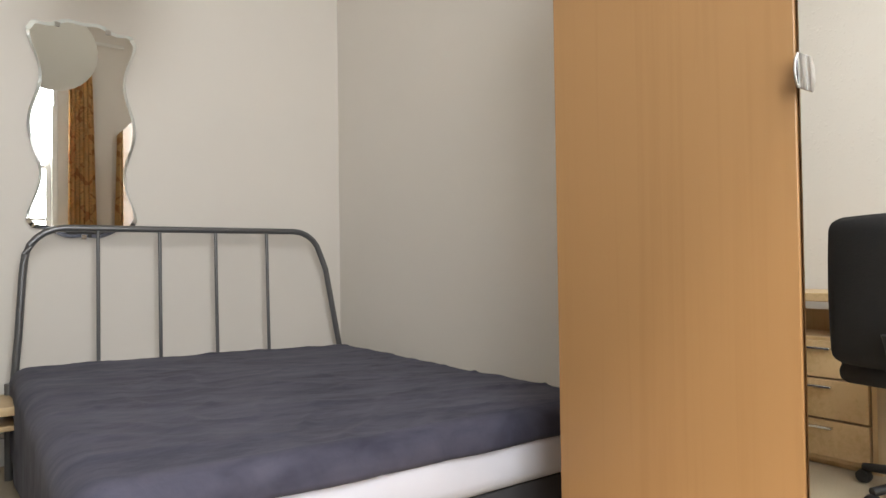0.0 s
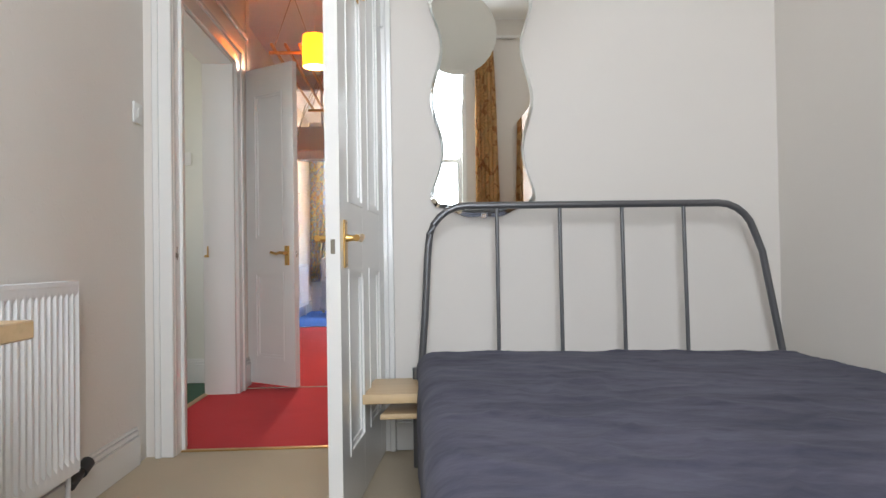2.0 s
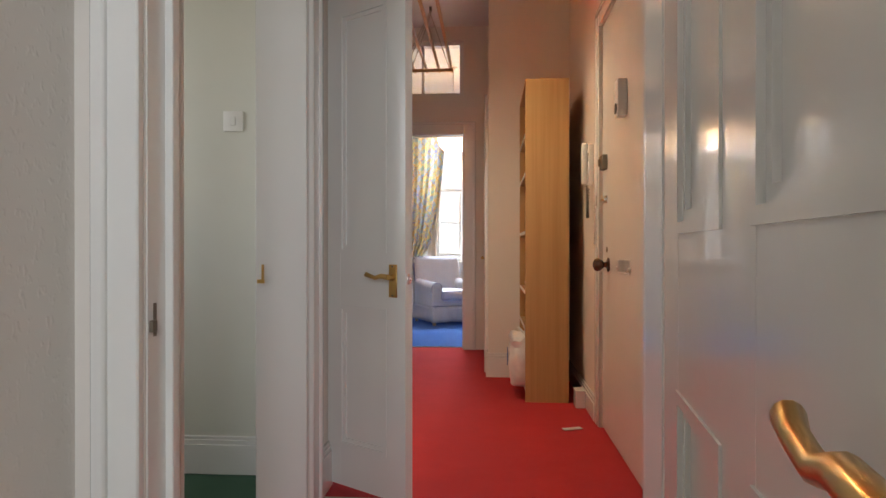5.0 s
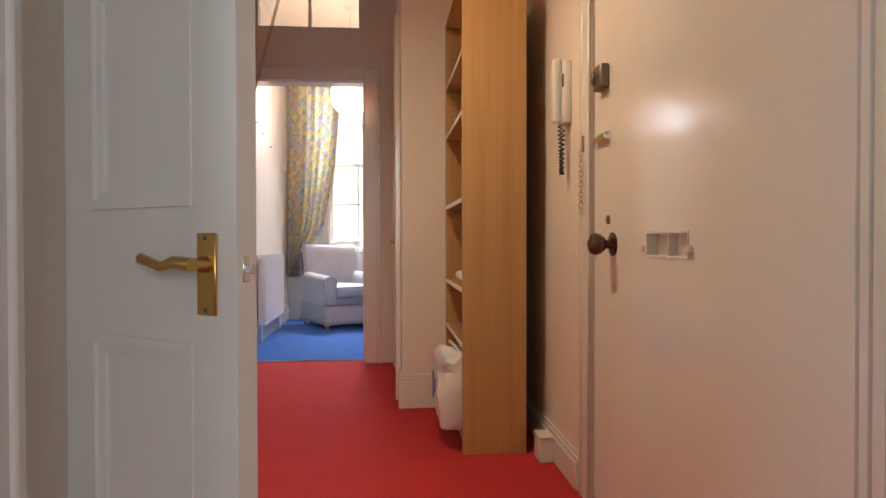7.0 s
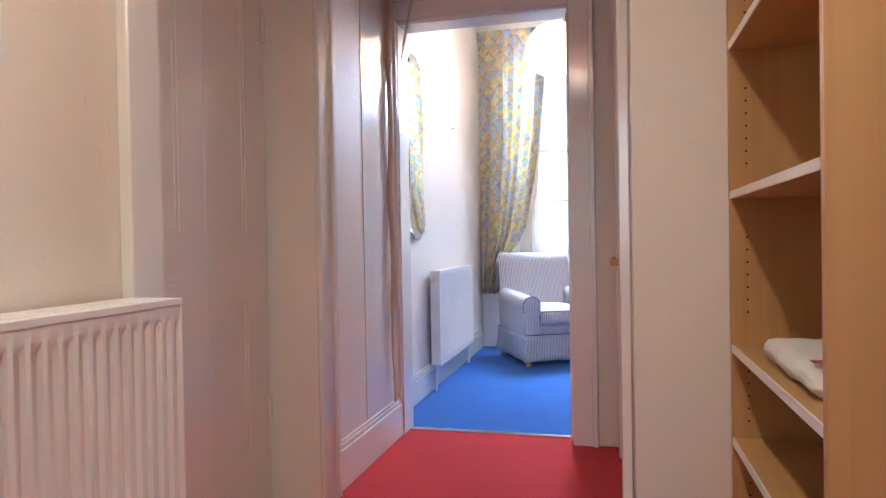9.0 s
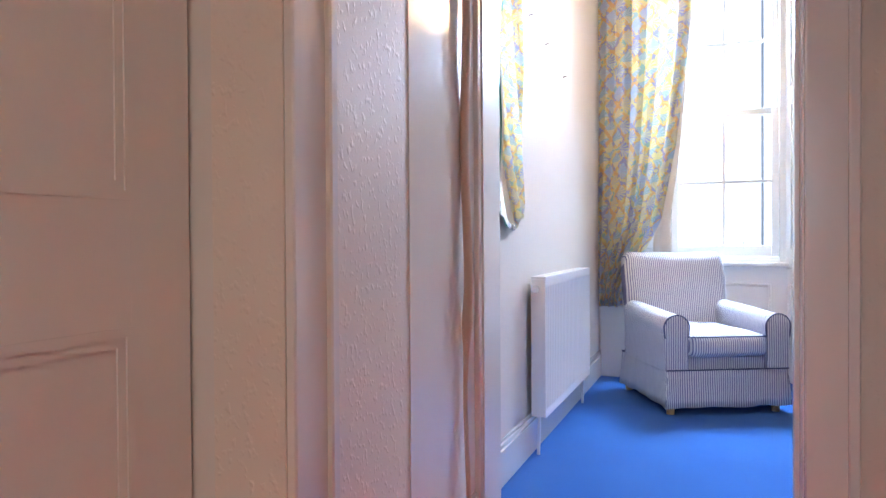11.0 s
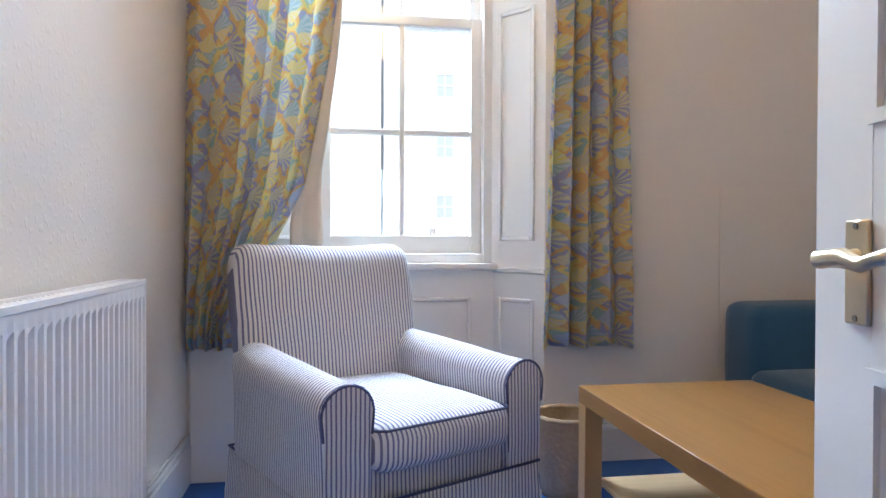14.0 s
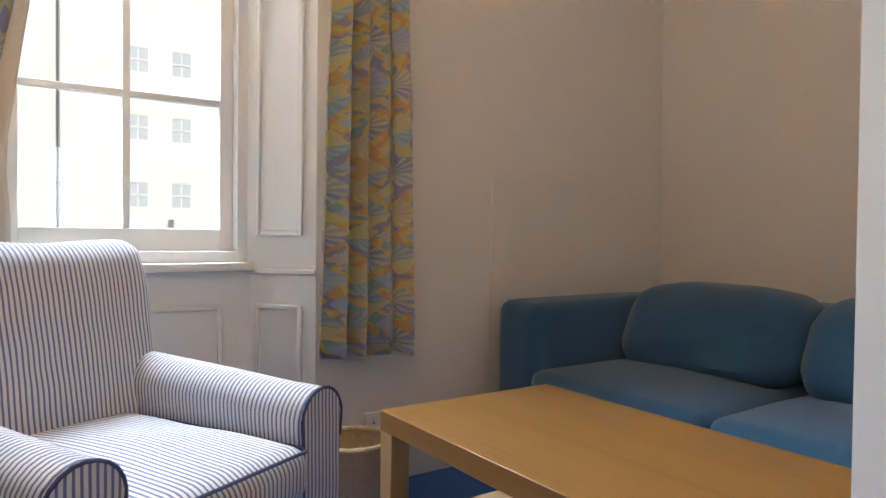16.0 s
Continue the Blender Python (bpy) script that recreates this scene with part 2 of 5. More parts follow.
def shade_material(name, color, glow, strength, through=0.5):
    m = bpy.data.materials.new(name)
    m.use_nodes = True
    n, l = m.node_tree.nodes, m.node_tree.links
    b = n["Principled BSDF"]
    b.inputs["Base Color"].default_value, b.inputs["Roughness"].default_value = (*color, 1), 0.8
    b.inputs["Emission Color"].default_value, b.inputs["Emission Strength"].default_value = (*glow, 1), strength
    tr, ms = n.new("ShaderNodeBsdfTranslucent"), n.new("ShaderNodeMixShader")
    tr.inputs[0].default_value = (*color, 1)
    ms.inputs[0].default_value = through
    l.new(b.outputs[0], ms.inputs[1])
    l.new(tr.outputs[0], ms.inputs[2])
    l.new(ms.outputs[0], n["Material Output"].inputs[0])
    return m


WALL = woodchip("cream_woodchip_wall", (0.765, 0.72, 0.665))
WALL_PLAIN = material("cream_plain_wall", (0.765, 0.72, 0.665), 0.6, var=0.03, scale=1.4, bump=0.10, bump_scale=22)
WALL_HALL = woodchip("hall_woodchip_wall", (0.78, 0.715, 0.64))
WALL_GREEN = material("pale_green_wall", (0.70, 0.695, 0.62), 0.5, var=0.03)
CEIL = material("ceiling_paint", (0.80, 0.79, 0.76), 0.7, var=0.02, bump=0.1)
GLOSS = material("white_gloss_paint", (0.80, 0.79, 0.76), 0.22, var=0.03, scale=3, bump=0.06, bump_scale=24, coat=0.2)
GLOSS_OLD = material("aged_white_gloss_paint", (0.79, 0.765, 0.73), 0.15, var=0.04, scale=4, bump=0.07, bump_scale=18)
RAD = material("radiator_enamel", (0.82, 0.82, 0.82), 0.3, var=0.01)
RED = carpet("red_carpet", (0.58, 0.038, 0.042), (0.45, 0.026, 0.030), 2.2)
BLUE = carpet("blue_carpet", (0.046, 0.14, 0.45), (0.034, 0.105, 0.36))
BEIGE = carpet("beige_carpet", (0.56, 0.47, 0.34), (0.47, 0.39, 0.28))
GREEN = carpet("green_carpet", (0.055, 0.12, 0.075), (0.04, 0.09, 0.055))
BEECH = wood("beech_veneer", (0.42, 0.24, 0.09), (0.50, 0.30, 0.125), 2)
# same beech for the table top, its dimmer light put into the colour
BEECH_SHADED = wood("beech_veneer_shaded", (0.20, 0.094, 0.020), (0.265, 0.130, 0.034), 1)
SHELF = wood("bookcase_shelf_veneer", (0.42, 0.24, 0.085), (0.50, 0.305, 0.12), 1)
WARDROBE = wood("wardrobe_beech_veneer", (0.285, 0.15, 0.06), (0.325, 0.178, 0.075), 2)
BIRCH = wood("birch_veneer", (0.52, 0.345, 0.165), (0.64, 0.455, 0.25), 2)
BIRCH_X = wood("birch_veneer_flat", (0.55, 0.375, 0.185), (0.68, 0.49, 0.275), 0)
PINE = wood("pine_slat", (0.45, 0.24, 0.09), (0.60, 0.36, 0.16), 1)
BRASS = material("brass", (0.72, 0.46, 0.16), 0.28, 1.0, var=0.12, scale=20)
BRASS_PALE = material("pale_worn_brass", (0.74, 0.62, 0.42), 0.3, 1.0, var=0.10, scale=25)
CHROME = material("chrome", (0.75, 0.75, 0.76), 0.12, 1.0, var=0.02)
STEEL = material("grey_painted_steel", (0.17, 0.17, 0.175), 0.35, 0.6, var=0.05, scale=30)
TARNISH = material("tarnished_metal", (0.28, 0.25, 0.20), 0.45, 0.8, var=0.2, scale=40)
VELVET = velvet("charcoal_velvet", (0.038, 0.039, 0.064), (0.100, 0.098, 0.138))
SHEET = material("white_sheet", (0.74, 0.76, 0.88), 0.8, var=0.03, bump=0.3, bump_scale=20)
BASE = material("charcoal_bed_base", (0.06, 0.06, 0.068), 0.85, var=0.08, bump=0.3, bump_scale=200)
SOFA = material("blue_sofa_cloth", (0.014, 0.086, 0.180), 0.85, color2=(0.010, 0.064, 0.140), scale=5, bump=0.4, bump_scale=160, sheen=0.3)
STRIPE_X = stripes("ticking_stripe_across", 0)
STRIPE_Y = stripes("ticking_stripe_along", 1)
NAVY = material("navy_piping", (0.06, 0.07, 0.16), 0.8)
CURTAIN_BLUE = printed("blue_and_yellow_print", [(0.40, 0.44, 0.72), (0.86, 0.76, 0.27), (0.56, 0.60, 0.76), (0.42, 0.60, 0.64), (0.62, 0.61, 0.66), (0.82, 0.72, 0.34)], [(0.38, 0.58, 0.58), (0.84, 0.72, 0.27), (0.80, 0.54, 0.20), (0.40, 0.42, 0.66), (0.80, 0.72, 0.36)], (0.55, 0.55, 0.58), 0.108)
CURTAIN_GOLD = printed("gold_and_rust_print", [(0.66, 0.43, 0.18), (0.70, 0.47, 0.21), (0.62, 0.39, 0.15), (0.68, 0.45, 0.20)], [(0.66, 0.43, 0.18), (0.48, 0.23, 0.08), (0.70, 0.48, 0.22), (0.62, 0.40, 0.16)], (0.66, 0.44, 0.19), 0.2, 0.55)
LINING = material("cream_curtain_lining", (0.72, 0.66, 0.56), 0.85, var=0.04)
MIRROR = material("mirror_silver", (0.92, 0.93, 0.92), 0.0, 1.0, var=0.0)
MIRROR_EDGE = material("mirror_bevel", (0.80, 0.84, 0.83), 0.06, 1.0, var=0.0)
GREEN_EDGE = material("green_glass_edge", (0.02, 0.22, 0.15), 0.12, 0.2, var=0.1)
GLASS = glass_material("window_glass")
FROST = shade_material("frosted_glass", (0.80, 0.83, 0.84), (1, 1, 1), 0.0, 0.6)
PAPER = shade_material("rice_paper_shade", (0.85, 0.83, 0.78), (1, 0.95, 0.86), 0.0, 0.5)
LIT_PAPER = shade_material("lit_rice_paper_shade", (0.85, 0.83, 0.78), (1.0, 0.60, 0.30), 10.5, 0.3)
ORANGE = shade_material("lit_orange_shade", (0.80, 0.40, 0.06), (1.0, 0.30, 0.015), 1.9, 0.45)
PLASTIC = material("white_plastic", (0.80, 0.79, 0.76), 0.35, var=0.02)
BAG = material("white_carrier_bag", (0.78, 0.78, 0.77), 0.4, var=0.08, scale=25, bump=0.8, bump_scale=25)
BLACK = material("black_plastic", (0.02, 0.02, 0.022), 0.45, var=0.1)
BLACK_CLOTH = material("black_chair_cloth", (0.018, 0.018, 0.02), 0.9, var=0.2, bump=0.4, bump_scale=150)
KNOB = material("dark_wood_knob", (0.09, 0.035, 0.018), 0.2, var=0.2, scale=30, coat=0.6)
WICKER = material("wicker", (0.50, 0.38, 0.24), 0.8, color2=(0.34, 0.24, 0.14), scale=60, bump=0.9, bump_scale=70)
ROPE = material("cotton_cord", (0.55, 0.47, 0.36), 0.9, var=0.1)
STAIN = material("brown_corner_stain", (0.48, 0.33, 0.23), 0.5, color2=(0.66, 0.54, 0.44), scale=9, bump=0.3, bump_scale=40)
STONE = material("pale_sandstone", (0.78, 0.76, 0.73), 0.9, color2=(0.70, 0.68, 0.65), scale=1.2, bump=0.5, bump_scale=8)
# far window panes: glare and sky reflection painted as a flat pale colour
HAZED_GLASS = material("hazed_window_glass", (0.58, 0.61, 0.63), 0.9, var=0.12, spec=0.1)
SLATE = material("slate_roof", (0.12, 0.125, 0.14), 0.7, var=0.15)
LEAF = material("leaf", (0.09, 0.15, 0.035), 0.6, color2=(0.12, 0.20, 0.05), scale=4)
BARK = material("bark", (0.12, 0.09, 0.06), 0.9, var=0.2, scale=10)
GRASS = material("street_ground", (0.16, 0.16, 0.15), 0.9, var=0.15, scale=0.7)
PRINT_BLUE = material("faded_blue_print", (0.12, 0.2, 0.42), 0.5)
PRINT_RED = material("faded_red_print", (0.45, 0.06, 0.05), 0.5)


# ---- builders ----
def add_box(bm, a, b, bevel=0.0, seg=1):
    lo, hi = [min(p, q) for p, q in zip(a, b)], [max(p, q) for p, q in zip(a, b)]
    vs = [bm.verts.new((x, y, z)) for x in (lo[0], hi[0]) for y in (lo[1], hi[1]) for z in (lo[2], hi[2])]
    fs = [bm.faces.new([vs[i] for i in q]) for q in ((0, 1, 3, 2), (4, 6, 7, 5), (0, 4, 5, 1), (2, 3, 7, 6), (0, 2, 6, 4), (1, 5, 7, 3))]
    if bevel:
        es = list({e for f in fs for e in f.edges})
        bmesh.ops.bevel(bm, geom=es, offset=bevel, segments=seg, profile=0.5, affect="EDGES")
    return bm


def boxes(*items, bevel=0.0, seg=1):
    bm = bmesh.new()
    for a, b in items:
        add_box(bm, a, b, bevel, seg)
    return bm


def tube(bm, pts, r, sides=10, cap=True):
    """A round bar along a line of points."""
    pts = [Vector(p) for p in pts]
    rings = []
    up = Vector((0.31, 0.17, 0.93))
    for i, p in enumerate(pts):
        d = (pts[min(i + 1, len(pts) - 1)] - pts[max(i - 1, 0)]).normalized()
        u = d.cross(up)
        if u.length < 0.05:
            u = d.cross(Vector((1, 0, 0)))
        u.normalize()
        w = d.cross(u)
        rr = r[i] if isinstance(r, (list, tuple)) else r
        rings.append([bm.verts.new(p + (u * math.cos(k * math.tau / sides) + w * math.sin(k * math.tau / sides)) * rr) for k in range(sides)])
    for a, b in zip(rings, rings[1:]):
        for k in range(sides):
            bm.faces.new((a[k], a[(k + 1) % sides], b[(k + 1) % sides], b[k]))
    if cap:
        bm.faces.new(rings[0][::-1])
        bm.faces.new(rings[-1])
    return bm


def lathe(profile, sides=24, axis="z"):
    """A turned shape from (radius, height) pairs."""
    bm = bmesh.new()
    rings = []
    for r, h in profile:
        ring = []
        for k in range(sides):
            c, s = math.cos(k * math.tau / sides) * r, math.sin(k * math.tau / sides) * r
            ring.append(bm.verts.new((c, s, h) if axis == "z" else (h, c, s)))
        rings.append(ring)
    for a, b in zip(rings, rings[1:]):
        for k in range(sides):
            bm.faces.new((a[k], a[(k + 1) % sides], b[(k + 1) % sides], b[k]))
    if profile[0][0] > 1e-4:
        bm.faces.new(rings[0][::-1])
    if profile[-1][0] > 1e-4:
        bm.faces.new(rings[-1])
    return bm


def arc(cx, cz, r, a0, a1, n=8):
    return [(cx + r * math.cos(radians(a0 + (a1 - a0) * i / n)), cz + r * math.sin(radians(a0 + (a1 - a0) * i / n))) for i in range(n + 1)]


def extruded(outline, depth, bevel=0.0, plane="xz"):
    """A flat outline given thickness; plane xz goes back along y, yz along x, xy up."""
    bm = bmesh.new()
    put = {"xz": lambda a, b, d: (a, d, b), "yz": lambda a, b, d: (d, a, b), "xy": lambda a, b, d: (a, b, d)}[plane]
    f = [bm.verts.new(put(a, b, 0)) for a, b in outline]
    k = [bm.verts.new(put(a, b, depth)) for a, b in outline]
    top = bm.faces.new(f)
    back = bm.faces.new(k[::-1])
    n = len(f)
    for i in range(n):
        bm.faces.new((f[i], k[i], k[(i + 1) % n], f[(i + 1) % n]))
    bmesh.ops.recalc_face_normals(bm, faces=bm.faces)
    if bevel:
        bmesh.ops.bevel(bm, geom=list(set(top.edges) | set(back.edges)), offset=bevel, segments=3, profile=0.5, affect="EDGES")
    return bm


def soft_box(a, b, bevel, cuts=0, puff=0.0, seg=4, noise_amp=0.0, noise_scale=6.0):
    """An upholstered block: rounded edges, sides puffed out a little, slightly uneven."""
    bm = bmesh.new()
    add_box(bm, a, b, bevel, seg)
    if cuts:
        bmesh.ops.subdivide_edges(bm, edges=[e for e in bm.edges if e.calc_length() > bevel * 1.6], cuts=cuts, use_grid_fill=True)
    c = [(p + q) / 2 for p, q in zip(a, b)]
    h = [abs(q - p) / 2 for p, q in zip(a, b)]
    for v in bm.verts:
        rel = [(v.co[i] - c[i]) / h[i] for i in range(3)]
        for i in range(3):
            o = [abs(rel[j]) for j in range(3) if j != i]
            v.co[i] += rel[i] * puff * max(0, 1 - o[0] ** 2) * max(0, 1 - o[1] ** 2)
        if noise_amp:
            v.co += noise.noise_vector(v.co * noise_scale) * noise_amp
    return bm


def finish(name, bm, mat, smooth=True):
    bmesh.ops.recalc_face_normals(bm, faces=bm.faces)
    me = bpy.data.meshes.new(name)
    bm.to_mesh(me)
    bm.free()
    if smooth:
        for p in me.polygons:
            p.use_smooth = True
        me.set_sharp_from_angle(angle=radians(40))
    me.materials.append(mat)
    return new(name, me)


def part(name, bm, mat, parent, label="", smooth=True):
    ob = finish(name, bm, mat, smooth)
    ob.parent = parent
    if label:
        tagged(ob, label)
    return ob


def thing(name, m, label, category, group="", kind=""):
    ob = new(name)
    ob.matrix_world = m
    return tagged(ob, label, category, group, kind)


def solo(name, bm, mat, label, category, group="", kind="", smooth=True):
    return tagged(finish(name, bm, mat, smooth), label, category, group, kind)


def structure(name, bm, mat, label, category, smooth=True):
    return tagged(finish(name, bm, mat, smooth), label, category, "", "structure")


def wall_x(y0, y1, x0, x1, z1, holes=()):
    """A wall that runs along x, with openings (xa, xb, za, zb) through it."""
    bm = bmesh.new()
    xs = sorted({x0, x1, *[h[0] for h in holes], *[h[1] for h in holes]})
    for a, b in zip(xs, xs[1:]):
        cut = sorted([(h[2], h[3]) for h in holes if h[0] <= a and h[1] >= b])
        z = 0.0
        for c, d in cut:
            if c > z:
                add_box(bm, (a, y0, z), (b, y1, c))
            z = d
        if z < z1:
            add_box(bm, (a, y0, z), (b, y1, z1))
    bmesh.ops.remove_doubles(bm, verts=bm.verts, dist=1e-5)
    inner = [f for f in bm.faces if all(len(e.link_faces) > 2 for e in f.edges)]
    bmesh.ops.delete(bm, geom=inner, context="FACES_ONLY")
    return bm


def wall_y(x0, x1, y0, y1, z1, holes=()):
    bm = wall_x(x0, x1, y0, y1, z1, holes)
    for v in bm.verts:
        v.co = Vector((v.co.y, v.co.x, v.co.z))
    bmesh.ops.recalc_face_normals(bm, faces=bm.faces)
    return bm


def casing(axis, at, out, a, b, top, width=0.1, proud=0.022, sides="abt", bead=0.012):
    """Architrave round an opening from a to b on the wall face at 'at'; out: +1 or -1, the way it stands proud."""
    bm = bmesh.new()

    def bar(p0, p1, z0, z1, q0, q1):
        lo, hi = at + out * q0, at + out * q1
        if axis == "x":
            add_box(bm, (p0, lo, z0), (p1, hi, z1), 0.004)
        else:
            add_box(bm, (lo, p0, z0), (hi, p1, z1), 0.004)
    for s in sides:
        if s == "a":
            bar(a - width, a - 0.0, 0, top + (width if "t" in sides else 0), 0.0, proud)
            bar(a - width - 0.004, a - width + 0.022, 0, top + (width if "t" in sides else 0), 0.001, proud + bead)
        if s == "b":
            bar(b, b + width, 0, top + (width if "t" in sides else 0), 0.0, proud)
            bar(b + width - 0.022, b + width + 0.004, 0, top + (width if "t" in sides else 0), 0.001, proud + bead)
        if s == "t":
            bar(a, b, top, top + width, 0.0, proud - 0.002)
            bar(a - width, b + width, top + width - 0.02, top + width + 0.006, 0.001, proud + bead + 0.002)
    return bm


def skirting(axis, at, out, a, b, h=0.16, t=0.02):
    bm = bmesh.new()
    for z0, z1, q in ((0.002, h - 0.035, t), (h - 0.035, h - 0.015, t * 0.72), (h - 0.015, h, t * 0.45)):
        lo, hi = at, at + out * q
        add_box(bm, (a, lo, z0) if axis == "x" else (lo, a, z0), (b, hi, z1) if axis == "x" else (hi, b, z1), 0.003)
    return bm


# ---- the shell of the flat ----
ZB, ZH, ZL = 3.35, 3.18, 3.18
structure("wall_bedroom_north", wall_x(0.53, 0.66, -0.6, 2.53, 3.5, [(-0.33, 0.545, 0, 2.13)]), WALL_PLAIN, "plain cream bedroom wall with a doorway", "wall", False)
structure("wall_bedroom_west", boxes(((-0.6, -3.6, 0), (-0.455, 0.53, 3.5))), WALL, "cream woodchip wall behind the bedroom radiator", "wall", False)
structure("wall_bedroom_east", boxes(((2.38, -3.6, 0), (2.53, 0.53, 3.5))), WALL_PLAIN, "plain cream wall beside the bed", "wall", False)
structure("wall_bedroom_south", wall_x(-3.7, -3.45, -0.6, 2.53, 3.5, [(0.2, 1.3, 0.75, 3.0)]), WALL_PLAIN, "cream bedroom wall with a tall window", "wall", False)
structure("wall_lobby_west", wall_y(-0.62, -0.42, 0.66, 2.19, 3.3, [(0.80, 1.88, 0, 2.12)]), WALL_HALL, "cream lobby wall with a cased opening", "wall", False)
structure("wall_side_room_north", boxes(((-2.1, 2.29, 0), (-0.62, 2.41, 3.3))), WALL_GREEN, "pale green wall of the side room", "wall", False)
# the opening in this end wall is made up, to admit the fill lamp
structure("wall_side_room_west", wall_y(-2.2, -2.1, 0.66, 2.41, 3.3, [(1.05, 1.95, 1.1, 2.3)]), WALL_GREEN, "pale green end wall of the side room", "wall", False)
structure("wall_side_room_south", boxes(((-2.2, 0.54, 0), (-0.6, 0.66, 3.3))), WALL_GREEN, "pale green near wall of the side room", "wall", False)
structure("wall_hall_east", wall_y(0.88, 1.05, 0.66, 4.65, 3.3, [(0.95, 1.79, 0, 2.15), (1.93, 3.17, 0, 2.24)]), WALL_HALL, "cream hall wall with the front door", "wall", False)
structure("wall_hall_return", boxes(((0.255, 4.56, 0), (0.88, 4.65, 3.3))), WALL_HALL, "cream return wall beside the bookcase", "wall", False)
structure("wall_hall_inner", wall_y(0.255, 0.40, 4.65, 5.93, 3.3, [(4.85, 5.68, 0, 2.13)]), WALL_HALL, "cream hall wall with a closed door", "wall", False)
structure("wall_hall_west", wall_y(-1.03, -0.875, 2.30, 5.93, 3.3, [(4.07, 4.97, 0, 2.15)]), WALL_HALL, "cream woodchip hall wall with a recessed door", "wall", False)
structure("wall_hall_recess", boxes(((-1.3, 4.0, 0), (-1.16, 5.2, 3.3)), ((-1.16, 4.0, 0), (-1.031, 4.066, 3.3)), ((-1.16, 4.974, 0), (-1.031, 5.2, 3.3))), GLOSS_OLD, "white reveal round the recessed hall door", "wall", False)
structure("wall_hall_corner", boxes(((-0.619, 2.192, 0), (-0.46, 2.411, 3.3)), ((-0.46, 2.25, 0), (-0.425, 2.33, 3.3)), ((-0.874, 2.411, 0), (-0.46, 2.45, 3.3))), WALL_HALL, "cream return wall where the hall widens", "wall", False)
structure("wall_living_south", wall_x(5.93, 6.09, -1.14, 2.37, 3.3, [(-0.855, 0.01, 0, 2.12), (-0.83, 0.01, 2.50, 3.04)]), WALL_HALL, "wall with the living room doorway and a fanlight", "wall", False)
structure("wall_living_west", boxes(((-1.14, 6.09, 0), (-0.985, 9.25, 3.3))), WALL, "cream woodchip living room wall", "wall", False)
structure("wall_living_east", boxes(((2.22, 6.09, 0), (2.37, 9.25, 3.3))), WALL_PLAIN, "cream living room wall behind the sofa", "wall", False)
structure("wall_living_north", wall_x(8.80, 9.25, -0.985, 2.22, 3.3, [(-0.72, 0.39, 0, 2.95)]), WALL_PLAIN, "cream window wall of the living room", "wall", False)
# unseen backings, added only to keep outdoor light from the door openings
structure("wall_light_stop_east", boxes(((1.051, 0.70, 0), (1.10, 3.40, 2.5))), WALL_HALL, "unseen backing added to stop light leaking round the east doors", "wall", False)
structure("wall_light_stop_inner", boxes(((0.401, 4.66, 0), (0.45, 5.9, 2.5))), WALL_HALL, "unseen backing added to stop light leaking round the hall door", "wall", False)
structure("wall_panel", boxes(((1.15, 8.795, 0.17), (2.219, 8.80, 1.14)), bevel=0.002), WALL_PLAIN, "boxed-out lower wall panel painted cream", "wall")
structure("ceiling_bedroom", boxes(((-0.6, -3.7, ZB), (2.53, 0.53, ZB + 0.1))), CEIL, "white bedroom ceiling", "ceiling", False)
structure("ceiling_hall", boxes(((-2.2, 0.54, ZH), (1.05, 6.0, ZH + 0.1))), CEIL, "white hall ceiling", "ceiling", False)
structure("ceiling_living", boxes(((-1.14, 6.0, ZL), (2.37, 9.25, ZL + 0.1))), CEIL, "white living room ceiling", "ceiling", False)
structure("floor_bedroom", boxes(((-0.6, -3.7, -0.1), (2.53, 0.60, 0))), BEIGE, "beige bedroom carpet", "carpet", False)
structure("floor_hall", boxes(((-0.61, 0.60, -0.1), (1.05, 2.30, 0)), ((-1.16, 2.30, -0.1), (1.05, 6.04, 0))), RED, "red hall carpet with slight ripples", "carpet", False)
structure("floor_side_room", boxes(((-2.2, 0.56, -0.1), (-0.61, 2.30, 0))), GREEN, "dark green carpet of the side room", "carpet", False)
structure("floor_living", boxes(((-1.14, 6.04, -0.1), (2.37, 9.25, 0))), BLUE, "blue living room carpet", "carpet", False)
structure("threshold_bedroom", boxes(((-0.33, 0.585, 0), (0.545, 0.615, 0.007)), bevel=0.003), BRASS, "brass strip between beige and red carpet", "threshold")
structure("threshold_side_room", boxes(((-0.63, 0.80, 0), (-0.595, 1.88, 0.007)), bevel=0.003), BRASS, "brass strip beside the green carpet", "threshold")
structure("threshold_living", boxes(((-0.85, 6.02, 0), (0.01, 6.055, 0.008)), bevel=0.003), CHROME, "metal strip between red and blue carpet", "threshold")
structure("carpet_seam", boxes(((-0.40, 2.035, 0), (0.86, 2.048, 0.004))), ROPE, "pale seam across the red carpet", "carpet seam")
structure("threshold_hall_door", boxes(((-1.15, 4.07, 0), (-0.875, 4.97, 0.012)), bevel=0.003), PINE, "wooden threshold of the recessed door", "threshold")

# casings and skirtings
structure("trim_bedroom_door", casing("x", 0.53, -1, -0.33, 0.545, 2.13, 0.075), GLOSS, "white moulded architrave of the bedroom door", "architrave")
structure("trim_bedroom_door_lining", boxes(((-0.345, 0.535, 0), (-0.328, 0.655, 2.13)), ((0.543, 0.535, 0), (0.557, 0.655, 2.13)), ((-0.33, 0.535, 2.122), (0.545, 0.655, 2.14)), ((-0.33, 0.60, 0), (-0.314, 0.625, 2.12)), bevel=0.002), GLOSS, "white door lining with a stop", "door lining")
